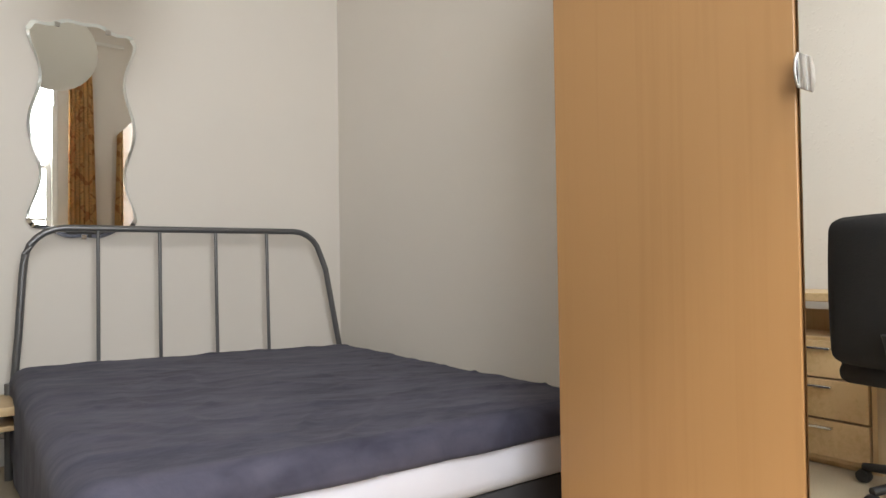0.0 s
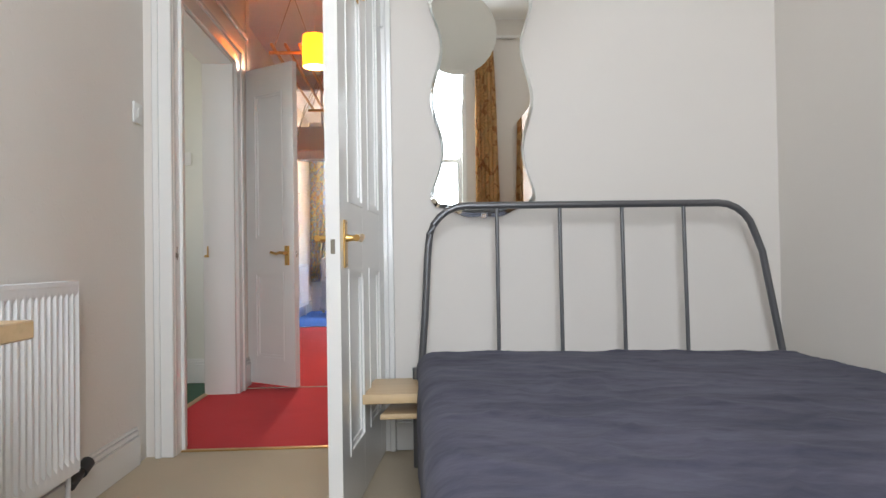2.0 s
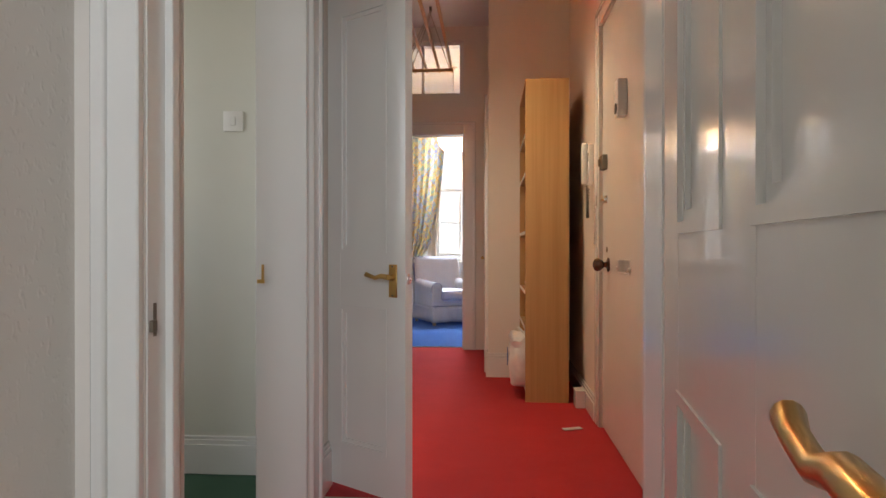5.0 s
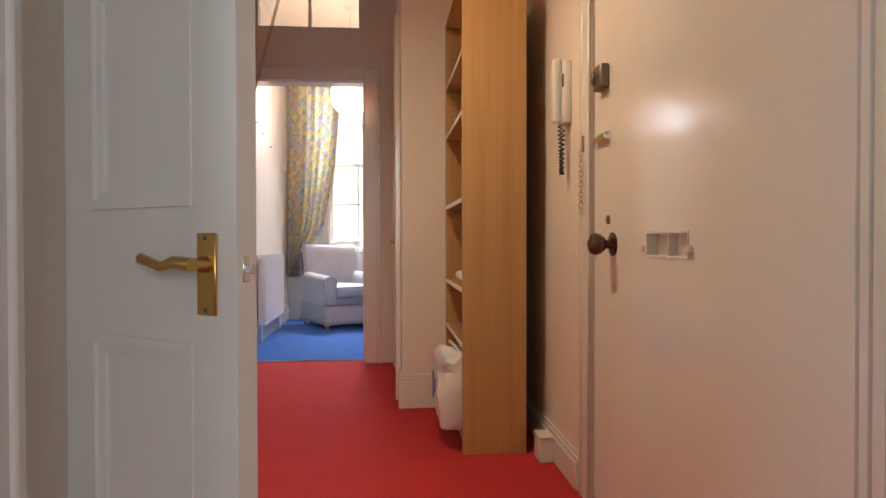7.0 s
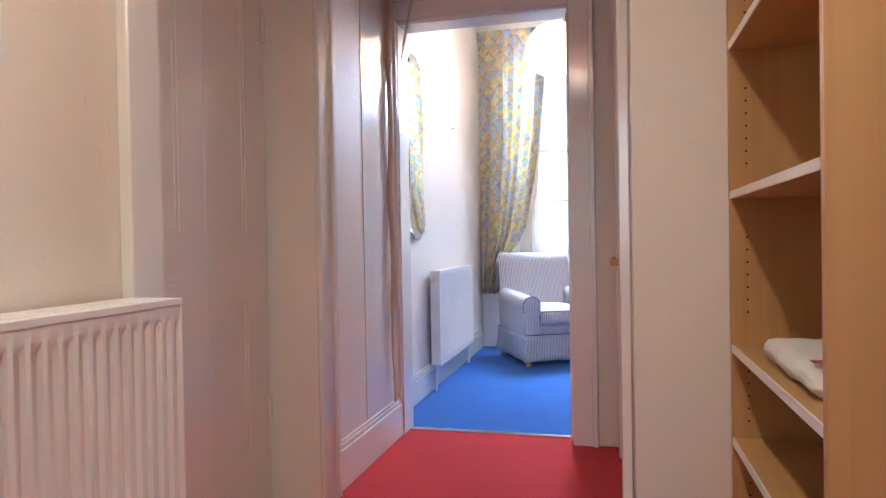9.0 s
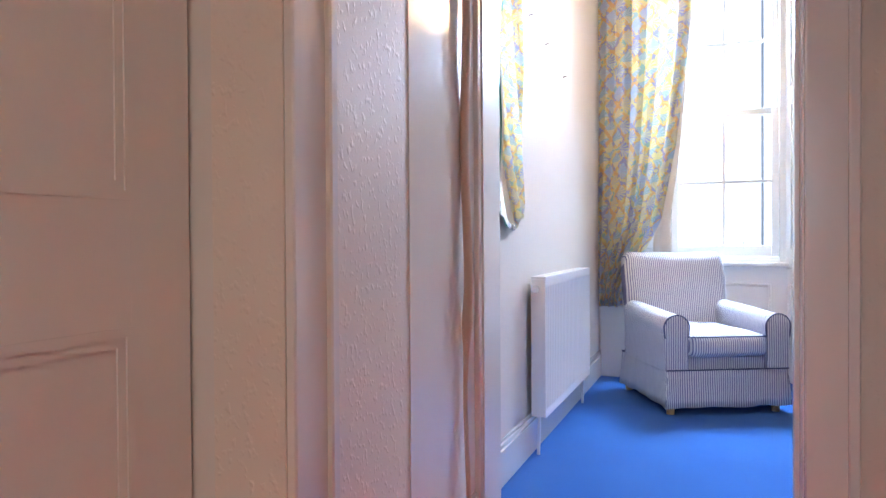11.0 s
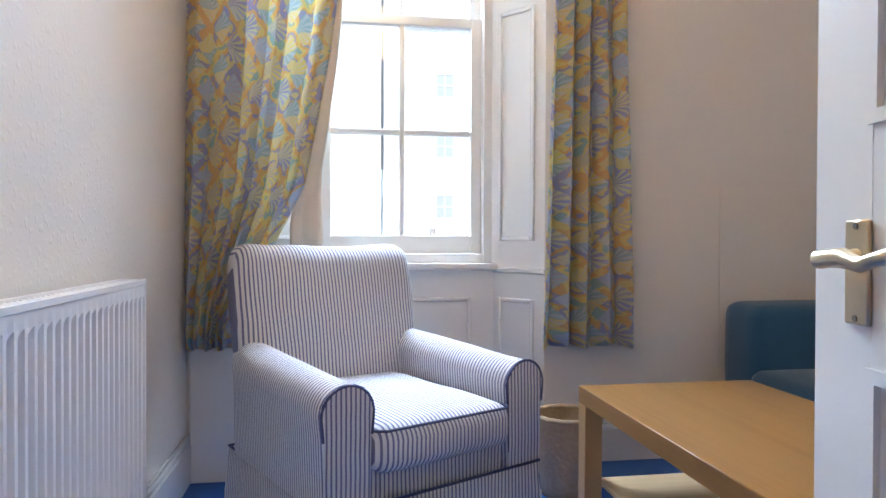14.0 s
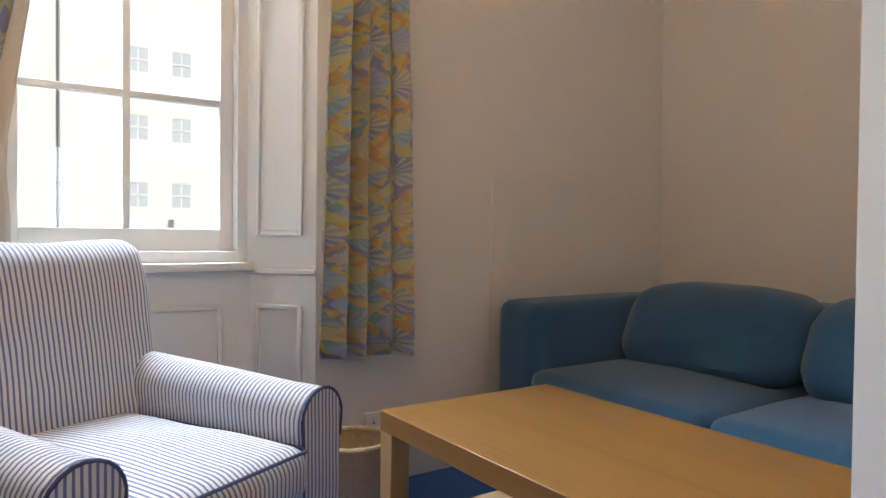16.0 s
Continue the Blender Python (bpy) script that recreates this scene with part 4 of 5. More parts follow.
# ---- radiators ----
def radiator(name, m, length, z0, z1, depth, label, valve_side=1):
    """A panel radiator; its back at local y = 0, its front at y = -depth, its length along x."""
    r = thing(name, m, label, "radiator")
    h = z1 - z0
    bm = bmesh.new()
    n = max(6, round(length / 0.0335))
    p = length / n
    # pressed front with upright flutes
    cols = []
    for i in range(n):
        for u, dy in ((0.0, 0.0), (0.30, 0.0), (0.42, 0.010), (0.88, 0.010)):
            cols.append(((i + u) * p, dy))
    cols.append((length, 0.0))
    zs = [z0, z0 + 0.035, z0 + 0.05, z1 - 0.055, z1 - 0.04, z1 - 0.012]
    grid = [[bm.verts.new((x, -depth + (dy if 1 < k < 4 else 0), z)) for k, z in enumerate(zs)] for x, dy in cols]
    for a, b in zip(grid, grid[1:]):
        for k in range(len(zs) - 1):
            bm.faces.new((a[k], b[k], b[k + 1], a[k + 1]))
    part("front_panel", bm, RAD, r)
    part("back_panel", boxes(((0.005, -0.035, z0), (length - 0.005, -0.022, z1 - 0.012)), bevel=0.003), RAD, r)
    part("top_grille", boxes(((-0.004, -depth - 0.002, z1 - 0.014), (length + 0.004, -0.02, z1)), *[((0.01 + i * 0.02, -depth + 0.02, z1 - 0.004), (0.02 + i * 0.02, -0.04, z1 + 0.0015)) for i in range(int(length / 0.02) - 1)], bevel=0.001), RAD, r)
    for x in (-0.006, length + 0.001):
        part("side_panel", boxes(((x, -depth - 0.001, z0 + 0.005), (x + 0.005, -0.02, z1 - 0.012)), bevel=0.001), RAD, r)
    vx = -0.012 if valve_side < 0 else length + 0.012
    v = part("bleed_recess", lathe([(0.017, -0.004), (0.017, 0.004), (0.012, 0.004), (0.010, -0.002), (0.0, -0.002)], 18, "x"), CHROME, r)
    v.matrix_local = pose(vx, -depth * 0.5, z1 - 0.055, 0, 0, 0)
    for x in (0.02, length - 0.02):
        bm = bmesh.new()
        tube(bm, [(x, -0.05, z0 + 0.01), (x, -0.05, z0 - 0.03), (x, -0.045, 0.0)], 0.0075, 8)
        part("pipe", bm, RAD, r)
    bm = bmesh.new()
    x = length + 0.012 if valve_side < 0 else -0.012
    tube(bm, [(x, -0.05, z0 + 0.015), (x, -0.05, z0 - 0.02)], 0.014, 12)
    part("valve", bm, CHROME, r, "chromed radiator valve")
    for x in (0.12, length - 0.12):
        part("bracket", boxes(((x, -0.022, z0 + 0.05), (x + 0.03, 0.001, z1 - 0.08))), RAD, r)
    return r


radiator("radiator", pose(-0.455, -1.20, 0, 0, 0, 90), 1.0, 0.17, 0.784, 0.075, "white fluted panel radiator on the bedroom wall")
radiator("radiator", pose(-0.875, 3.45, 0, 0, 0, 90), 0.495, 0.16, 0.885, 0.155, "tall white double radiator on the hall wall", -1)
radiator("radiator", pose(-0.985, 6.90, 0, 0, 0, 90), 1.06, 0.17, 0.80, 0.085, "long white panel radiator below the living room mirror", -1)
bm = bmesh.new()
tube(bm, [(0, 0, 0.0), (0, 0.0, 0.09)], 0.02, 14)
tube(bm, [(0, 0, 0.09), (0.0, 0.0, 0.16)], 0.028, 14)
ob = solo("radiator_thermostat", bm, BLACK, "black and chrome radiator thermostat by the skirting", "valve")
ob.matrix_world = pose(-0.41, -0.20, 0.12, 0, 70, 90) @ Matrix.Scale(0.8, 4)


# ---- bedroom ----
bed = thing("bed", pose(0, 0, 0), "double bed with a grey tubular headboard and charcoal velvet throw", "bed")
HX0, HX1, HY = 0.735, 2.312, 0.375
bm = bmesh.new()
left = [(HX0 + 0.004, HY, 0.0), (HX0 + 0.004, HY, 0.40), (HX0 + 0.02, HY, 0.60), (HX0 + 0.035, HY, 0.85)]
r = 0.16
cl = [(HX0 + 0.04 + r - r * math.cos(radians(a)), HY, 0.90 + r * math.sin(radians(a))) for a in range(0, 91, 15)]
cr = [(HX1 - 0.13 - r + r * math.sin(radians(a)), HY, 0.90 + r * math.cos(radians(a))) for a in range(0, 76, 15)]
right = [(HX1 - 0.10, HY, 0.85), (HX1 - 0.02, HY, 0.42), (HX1 + 0.0, HY, 0.2), (HX1, HY, 0.0)]
tube(bm, left + cl + cr + right, 0.0155, 14)
part("headboard_tube", bm, STEEL, bed, "bent grey steel headboard tube")
for k in range(4):
    x = 1.065 + k * 0.268
    bm = bmesh.new()
    tube(bm, [(x + 0.012 * k / 3, HY, 0.30), (x, HY, 1.055)], 0.0085, 10)
    part("headboard_bar", bm, STEEL, bed)
BX0, BX1, BY0, BY1 = 0.745, 2.28, -1.62, 0.34
part("bed_base", boxes(((BX0 + 0.03, BY0 + 0.02, 0.09), (BX1 - 0.03, BY1, 0.24)), bevel=0.02, seg=2), BASE, bed, "dark grey bed base")
for x in (BX0 + 0.1, BX1 - 0.1):
    for y in (BY0 + 0.12, BY1 - 0.1):
        bm = bmesh.new()
        tube(bm, [(x, y, 0), (x, y, 0.1)], 0.02, 10)
        part("leg", bm, STEEL, bed)
part("mattress", soft_box((BX0 + 0.01, BY0, 0.235), (BX1 - 0.03, BY1, 0.405), 0.05, 3, 0.005), SHEET, bed, "mattress in a white fitted sheet")


def drape(x0, x1, y0, y1, z, drop_w, drop_s, step=0.0135):
    """A throw over a mattress: wrinkled on top, hanging at the west side and a little at the foot."""
    bm = bmesh.new()
    us = np.arange(-drop_w, x1 - x0 + 1e-6, step)
    vs = np.arange(-drop_s, y1 - y0 + 1e-6, step)
    rows = []
    for u in us:
        row = []
        for v in vs:
            x, y, zz = x0 + u, y0 + v, z
            al, ac = 0.92 * u - 0.38 * v, 0.38 * u + 0.92 * v
            w1 = noise.noise(Vector((u * 2.2 + v * 1.4, v * 2.0 - u * 0.8, 0)))
            ridge = (1 - abs(noise.noise(Vector((al * 1.1, ac * 4.2, 3.3))))) ** 9 * max(0.0, 0.5 + 1.4 * w1)
            ridge2 = (1 - abs(noise.noise(Vector((al * 2.4 + 0.6 * ac, ac * 10.0, 7.7))))) ** 8
            cross = (1 - abs(noise.noise(Vector((u * 5.0 - v * 3.0, v * 3.5 + u * 2.0, 5.1))))) ** 10 * max(0.0, 0.4 - w1)
            lift = 0.005 * w1 + 0.008 * ridge + 0.0026 * ridge2 + 0.010 * cross - 0.028 * max(0, u) / (x1 - x0)
            out_w, out_s = max(0, -u), max(0, -v)
            rr = 0.06
            def fold(o):
                if o < rr * 1.57:
                    a = o / rr
                    return rr * math.sin(a), rr * (1 - math.cos(a))
                return rr, rr + (o - rr * 1.57)
            hx, dx = fold(out_w)
            hs, ds = fold(out_s)
            if out_w:
                x = x0 - hx + 0.02 * noise.noise(Vector((v * 5, out_w * 2, 1))) * min(1, out_w * 5)
            if out_s:
                y = y0 - hs + 0.015 * noise.noise(Vector((u * 5, out_s * 3, 9))) * min(1, out_s * 6)
            edge = min(1.0, max(0.0, (y1 - y) / 0.05))
            zz = z - max(dx, 0) - max(ds, 0) * (1 if not out_w else 0.5) + lift * (1 if not (out_w or out_s) else 0.4) - 0.03 * (1 - edge)
            row.append(bm.verts.new((x, y, max(zz, 0.02))))
        rows.append(row)
    for a, b in zip(rows, rows[1:]):
        for k in range(len(a) - 1):
            bm.faces.new((a[k], b[k], b[k + 1], a[k + 1]))
    return bm


thr = part("throw", drape(BX0 + 0.04, BX1 - 0.01, BY0 + 0.05, BY1 - 0.01, 0.455, 0.40, 0.115), VELVET, bed, "rumpled charcoal velvet throw")
sol = thr.modifiers.new("thick", "SOLIDIFY")
sol.thickness, sol.offset = 0.012, 0

# bedside tray shelf hooked on the bed frame
tray = thing("bedside_shelf", pose(0, 0, 0), "small pale wooden bedside shelf on a bracket beside the bed", "shelf")
out = [(0.745, -0.02), (0.745, 0.30), (0.53, 0.30), (0.50, 0.27), (0.47, 0.08), (0.475, 0.02), (0.50, -0.02)]
part("top", extruded(out, 0.035, 0.004, "xy"), BIRCH_X, tray).location = (0.02, 0, 0.32)
out = [(0.745, 0.02), (0.745, 0.24), (0.60, 0.24), (0.56, 0.02)]
part("under_shelf", extruded(out, 0.02, 0.003, "xy"), BIRCH_X, tray).location = (0.02, 0, 0.255)
bm = bmesh.new()
tube(bm, [(0.715, 0.28, 0.0), (0.715, 0.28, 0.40)], 0.016, 12)
part("bracket", bm, STEEL, tray, "grey steel upright")


def wavy_mirror(name, m, w, h, label, edge_mat, waves, tip, top_tip):
    """A frameless mirror with a wavy bevelled outline; its face at local y = 0, looking along -y."""
    mi = thing(name, m, label, "mirror")
    n = 28
    pts = []
    for i in range(n + 1):
        t = i / n
        x = w / 2 - 0.028 + 0.026 * math.cos(t * math.tau * waves) - 0.012 * math.sin(t * math.pi) - 0.03 * max(0, (abs(t - 0.5) - 0.44) / 0.06) ** 2
        pts.append((x, -h / 2 + t * h))
    topline = [(w / 2 * (1 - 2 * t) * 0.90, h / 2 + top_tip * (math.sin(t * math.pi) ** 2) + 0.007 * math.cos(t * math.tau * 3)) for t in [i / 20 for i in range(1, 20)]]
    botline = [(-x, -h / 2 - tip * (math.cos(x / w * math.pi) ** 2) + 0.006 * math.cos(x / w * math.tau * 3)) for x in [p[0] for p in topline]]
    leftside = [(-x, z) for x, z in pts[::-1]]
    outline = pts + topline + leftside + botline
    inner = [(x * (1 - 0.016 * 2 / w), z * (1 - 0.016 * 2 / h)) for x, z in outline]
    bm = bmesh.new()
    vi = [bm.verts.new((x, 0.0, z)) for x, z in inner]
    bm.faces.new(vi)
    part("glass", bm, MIRROR, mi, smooth=False)
    bm = bmesh.new()
    a = [bm.verts.new((x, 0.0, z)) for x, z in inner]
    b = [bm.verts.new((x, 0.0035, z)) for x, z in outline]
    k = len(a)
    for i in range(k):
        j = (i + 1) % k
        bm.faces.new((a[i], a[j], b[j], b[i]))
    part("bevel", bm, MIRROR_EDGE, mi, "bevelled mirror edge")
    bm = bmesh.new()
    b = [bm.verts.new((x, 0.0035, z)) for x, z in outline]
    c = [bm.verts.new((x, 0.010, z)) for x, z in outline]
    for i in range(k):
        j = (i + 1) % k
        bm.faces.new((b[i], b[j], c[j], c[i]))
    bm.faces.new(c)
    part("edge", bm, edge_mat, mi)
    for x, z in ((-0.108, h / 2), (0.108, h / 2), (0.0, -h / 2 - tip + 0.008)):
        part("clip", boxes(((x - 0.012, -0.004, z - 0.012), (x + 0.012, 0.01, z + 0.012)), bevel=0.002), CHROME, mi)
    return mi


wavy_mirror("wall_mirror", pose(1.025, 0.51, 1.545, 0, 0, 0), 0.49, 0.955, "tall wavy mirror hanging above the bed", MIRROR_EDGE, 2.0, 0.05, 0.035)

# wardrobe with a mirror door
wd = thing("wardrobe", pose(0, 0, 0), "tall beech wardrobe with one mirror door", "wardrobe")
WX, WY1, WY0, WYM = 1.72, -1.905, -3.05, -2.475
part("body", boxes(((WX + 0.022, WY1 - 0.018, 0.0), (2.32, WY1, 2.12)), ((WX + 0.022, WY0, 0.0), (2.32, WY0 + 0.018, 2.12)), ((WX + 0.022, WY0 + 0.018, 2.10), (2.32, WY1 - 0.018, 2.12)), ((WX + 0.022, WY0 + 0.018, 0.0), (2.32, WY1 - 0.018, 0.08)), ((2.31, WY0 + 0.018, 0.08), (2.32, WY1 - 0.018, 2.10)), bevel=0.001), WARDROBE, wd)
dl = part("door", boxes(((WX, WYM + 0.002, 0.06), (WX + 0.02, WY1, 2.12)), bevel=0.002), WARDROBE, wd, "plain beech door")
dr = part("door", boxes(((WX + 0.003, WY0, 0.06), (WX + 0.02, WYM - 0.002, 2.12)), bevel=0.001), WARDROBE, wd, "beech door faced with mirror glass")
part("mirror_glass", boxes(((WX - 0.001, WY0 + 0.002, 0.062), (WX + 0.003, WYM - 0.006, 2.118))), MIRROR, dr, smooth=False)
bm = extruded([(0.0, -0.03), (0.026, -0.03), (0.034, -0.015), (0.036, 0.0), (0.034, 0.015), (0.026, 0.03), (0.0, 0.03)], 0.004, 0.001, "xz")
hd = part("handle", bm, CHROME, dr, "rounded chrome tab handle")
hd.matrix_local = pose(WX, WYM - 0.012, 1.195, 0, 0, 180)

# desk with drawers on the west wall
desk = thing("desk", pose(0, 0, 0), "pale birch desk with a drawer unit, against the radiator wall", "desk")
part("top", boxes(((-0.37, -2.75, 0.695), (-0.03, -1.08, 0.731)), bevel=0.003), BIRCH_X, desk)
for y in (-1.44, -2.74):
    part("side_panel", boxes(((-0.365, y, 0.0), (-0.08, y + 0.025, 0.695)), bevel=0.002), BIRCH, desk)
du = thing("drawer_unit", pose(0, 0, 0), "three-drawer birch unit below the desk top", "drawers")
part("body", boxes(((-0.36, -1.90, 0.03), (-0.06, -1.88, 0.64)), ((-0.36, -1.48, 0.03), (-0.06, -1.46, 0.64)), ((-0.36, -1.88, 0.03), (-0.06, -1.48, 0.05)), ((-0.36, -1.88, 0.53), (-0.06, -1.48, 0.545)), ((-0.36, -1.90, 0.0), (-0.10, -1.46, 0.03)), ((-0.36, -1.88, 0.05), (-0.345, -1.48, 0.64)), bevel=0.001), BIRCH, du)
for z0, z1 in ((0.05, 0.20), (0.208, 0.37), (0.378, 0.53)):
    dd = part("drawer", boxes(((-0.30, -1.875, z0), (-0.045, -1.485, z1)), bevel=0.002), BIRCH_X, du)
    part("handle", boxes(((-0.048, -1.74, z1 - 0.035), (-0.025, -1.62, z1 - 0.025)), bevel=0.002), CHROME, dd, "short metal bar handle")

# black office chair at the desk
oc = thing("office_chair", pose(0.30, -2.12, 0, 0, 0, 8), "black office chair with a tall padded back", "chair")
part("backrest", soft_box((-0.02, -0.22, 0.50), (0.07, 0.22, 1.02), 0.045, 3, 0.01), BLACK_CLOTH, oc)
part("seat", soft_box((-0.46, -0.23, 0.42), (-0.0, 0.23, 0.50), 0.035, 3, 0.01), BLACK_CLOTH, oc)
bm = bmesh.new()
tube(bm, [(-0.22, 0, 0.08), (-0.22, 0, 0.42)], [0.03, 0.022], 12)
part("column", bm, BLACK, oc)
for k in range(5):
    a = radians(72 * k + 20)
    c, s = math.cos(a), math.sin(a)
    bm = bmesh.new()
    tube(bm, [(-0.22, 0, 0.10), (-0.22 + 0.27 * c, 0.27 * s, 0.065)], [0.025, 0.015], 10)
    leg = part("base_arm", bm, BLACK, oc)
    part("castor", lathe([(0.0, -0.02), (0.024, -0.018), (0.028, 0.0), (0.024, 0.018), (0.0, 0.02)], 14, "x"), BLACK, leg).location = (-0.22 + 0.27 * c, 0.27 * s, 0.03)
for s in (-1, 1):
    bm = bmesh.new()
    tube(bm, [(-0.10, 0.24 * s, 0.46), (-0.12, 0.29 * s, 0.55), (-0.12, 0.29 * s, 0.68), (-0.30, 0.29 * s, 0.69)], 0.017, 10)
    part("armrest", bm, BLACK, oc)
bm = bmesh.new()
tube(bm, [(-0.1, 0, 0.44), (0.06, 0, 0.44), (0.085, 0, 0.62)], 0.02, 10)
part("back_support", bm, BLACK, oc)


def curtain(name, rows, y, folds, depth, mat, label, nz=40, seed=1):
    """A pleated curtain. rows: (z, x_left, x_right) from the top down; unfolded width feeds the print."""
    c = thing(name, pose(0, y, 0), label, "curtain")
    rnd = random.Random(seed)
    bm = bmesh.new()
    uvl = bm.loops.layers.uv.new("UVMap")
    zs = [r[0] for r in rows]
    nu = folds * 10
    ph = [rnd.uniform(-0.5, 0.5) for _ in range(folds + 2)]
    am = [rnd.uniform(0.55, 1.25) for _ in range(folds + 2)]
    full = max(r[2] - r[1] for r in rows) * 1.3
    grid, uvs = [], {}
    for k in range(nz + 1):
        z = zs[0] + (zs[-1] - zs[0]) * k / nz
        for r0, r1 in zip(rows, rows[1:]):
            if r0[0] >= z >= r1[0]:
                f = (r0[0] - z) / max(1e-6, r0[0] - r1[0])
                xa, xb = r0[1] + (r1[1] - r0[1]) * f, r0[2] + (r1[2] - r0[2]) * f
                break
        row = []
        fall = k / nz
        for i in range(nu + 1):
            u = i / nu
            fi = u * folds
            j = int(fi)
            a = am[j] + (am[j + 1] - am[j]) * (fi - j)
            wob = (ph[j] + (ph[j + 1] - ph[j]) * (fi - j)) * 0.8 * fall
            yy = depth * a * math.sin(math.tau * (fi + wob)) * (0.55 + 0.45 * fall) + 0.012 * noise.noise(Vector((u * 4, z * 2.5, seed)))
            x = xa + (xb - xa) * u + 0.35 * depth * math.sin(math.tau * 2 * (fi + wob)) * 0.3
            zz = z + (0.008 * math.sin(math.tau * fi * 0.5 + seed) if k == nz else 0)
            v = bm.verts.new((x, yy, zz))
            uvs[v] = (u * full, z)
            row.append(v)
        grid.append(row)
    for a, b in zip(grid, grid[1:]):
        for i in range(nu):
            f = bm.faces.new((a[i], a[i + 1], b[i + 1], b[i]))
            for lp in f.loops:
                lp[uvl].uv = uvs[lp.vert]
    p = part("cloth", bm, mat, c)
    p.modifiers.new("thick", "SOLIDIFY").thickness = 0.003
    return c


curtain("curtain", [(3.15, 1.40, 1.58), (2.6, 1.39, 1.61), (0.25, 1.37, 1.66)], -3.38, 6, 0.03, CURTAIN_GOLD, "long gold and rust patterned bedroom curtain", 40, 5)
structure("curtain_rail_bedroom", boxes(((0.05, -3.43, 3.14), (1.9, -3.40, 3.17)), bevel=0.004), PLASTIC, "white curtain rail over the bedroom window", "curtain rail")


def lantern(name, place, r, mat, ceiling, label):
    """A ribbed paper globe on a flex."""
    lt = thing(name, pose(*place), label, "pendant lamp")
    prof = []
    n = 34
    for i in range(n + 1):
        a = math.pi * (0.06 + 0.88 * i / n)
        k = 1.0 if i % 2 == 0 else 0.985
        prof.append((r * math.sin(a) * k, -r * math.cos(a)))
    bm = lathe(prof, 36)
    part("shade", bm, mat, lt, "ribbed white paper globe")
    bm = bmesh.new()
    tube(bm, [(0, 0, r * 0.6), (0, 0, ceiling - place[2] - 0.03)], 0.004, 6)
    part("flex", bm, PLASTIC, lt)
    part("ceiling_rose", lathe([(0.05, 0.0), (0.05, -0.012), (0.02, -0.035), (0.0, -0.036)], 20), PLASTIC, lt).location = (0, 0, ceiling - place[2])
    return lt


lantern("paper_lantern", (1.0, -0.55, 2.20), 0.24, PAPER, ZB, "white paper globe lantern hanging in the bedroom")
lantern("paper_lantern", (-0.17, 7.4, 2.33), 0.19, LIT_PAPER, ZL, "white paper globe lantern hanging in the living room")


def wall_plate(name, m, w, h, label, category, kind=0):
    s = thing(name, m, label, category)
    part("plate", boxes(((-w / 2, -0.009, -h / 2), (w / 2, 0, h / 2)), bevel=0.003, seg=2), PLASTIC, s)
    if kind == 1:
        part("rocker", boxes(((-0.012, -0.013, -0.02), (0.012, -0.008, 0.02)), bevel=0.002), PLASTIC, s)
    if kind == 2:
        for x in (-0.035, 0.035):
            part("rocker", boxes(((x - 0.008, -0.013, 0.012), (x + 0.008, -0.008, 0.032)), bevel=0.002), PLASTIC, s)
            part("pin_holes", boxes(((x - 0.003, -0.0095, 0.0), (x + 0.003, -0.0088, 0.008)), ((x - 0.013, -0.0095, -0.022), (x - 0.007, -0.0088, -0.018)), ((x + 0.007, -0.0095, -0.022), (x + 0.013, -0.0088, -0.018))), BLACK, s)
    return s


wall_plate("light_switch", pose(-0.455, 0.455, 1.475, 0, 0, 90), 0.088, 0.088, "white light switch beside the bedroom door", "light switch", 1)
wall_plate("socket", pose(0.78, 0.53, 0.24), 0.146, 0.086, "white double socket behind the bed", "socket", 2)
wall_plate("light_switch", pose(-0.87, 2.29, 1.565), 0.09, 0.09, "white switch plate on the side room wall", "light switch", 1)
wall_plate("socket", pose(0.65, 8.80, 0.22), 0.146, 0.086, "white double socket below the window wall", "socket", 2)
wall_plate("blanking_plate", pose(-0.875, 3.61, 1.40, 0, 0, 90), 0.09, 0.09, "cream painted wall plate above the hall radiator", "wall plate")
wall_plate("light_switch", pose(0.857, 1.86, 1.50, 0, 0, -90), 0.04, 0.11, "narrow white switch beside the front door", "light switch", 1)


# ---- hall ----
bk = thing("bookcase", pose(0, 0, 0), "tall birch bookcase, nearly empty, against the hall wall", "bookcase")
KX0, KX1, KY0, KY1, KZ = 0.495, 0.775, 3.74, 4.535, 2.10
part("side_panel", boxes(((KX0, KY0, 0), (KX1, KY0 + 0.02, KZ)), bevel=0.001), BEECH, bk)
part("side_panel", boxes(((KX0, KY1 - 0.02, 0), (KX1, KY1, KZ)), bevel=0.001), BEECH, bk)
part("back_panel", boxes(((KX1 - 0.006, KY0 + 0.02, 0.0), (KX1, KY1 - 0.02, KZ))), BEECH, bk)
part("top_panel", boxes(((KX0, KY0 + 0.02, KZ - 0.02), (KX1 - 0.006, KY1 - 0.02, KZ)), bevel=0.001), SHELF, bk)
part("plinth", boxes(((KX0 + 0.02, KY0 + 0.02, 0), (KX0 + 0.035, KY1 - 0.02, 0.065)), bevel=0.001), SHELF, bk)
for z in (0.065, 0.46, 0.70, 1.095, 1.475, 1.735):
    part("shelf", boxes(((KX0 + 0.004, KY0 + 0.02, z), (KX1 - 0.006, KY1 - 0.02, z + 0.019)), bevel=0.001), SHELF, bk)
    part("shelf_edging", boxes(((KX0, KY0 + 0.02, z), (KX0 + 0.004, KY1 - 0.02, z + 0.019))), PLASTIC, bk, "pale worn shelf edge")
bm = bmesh.new()
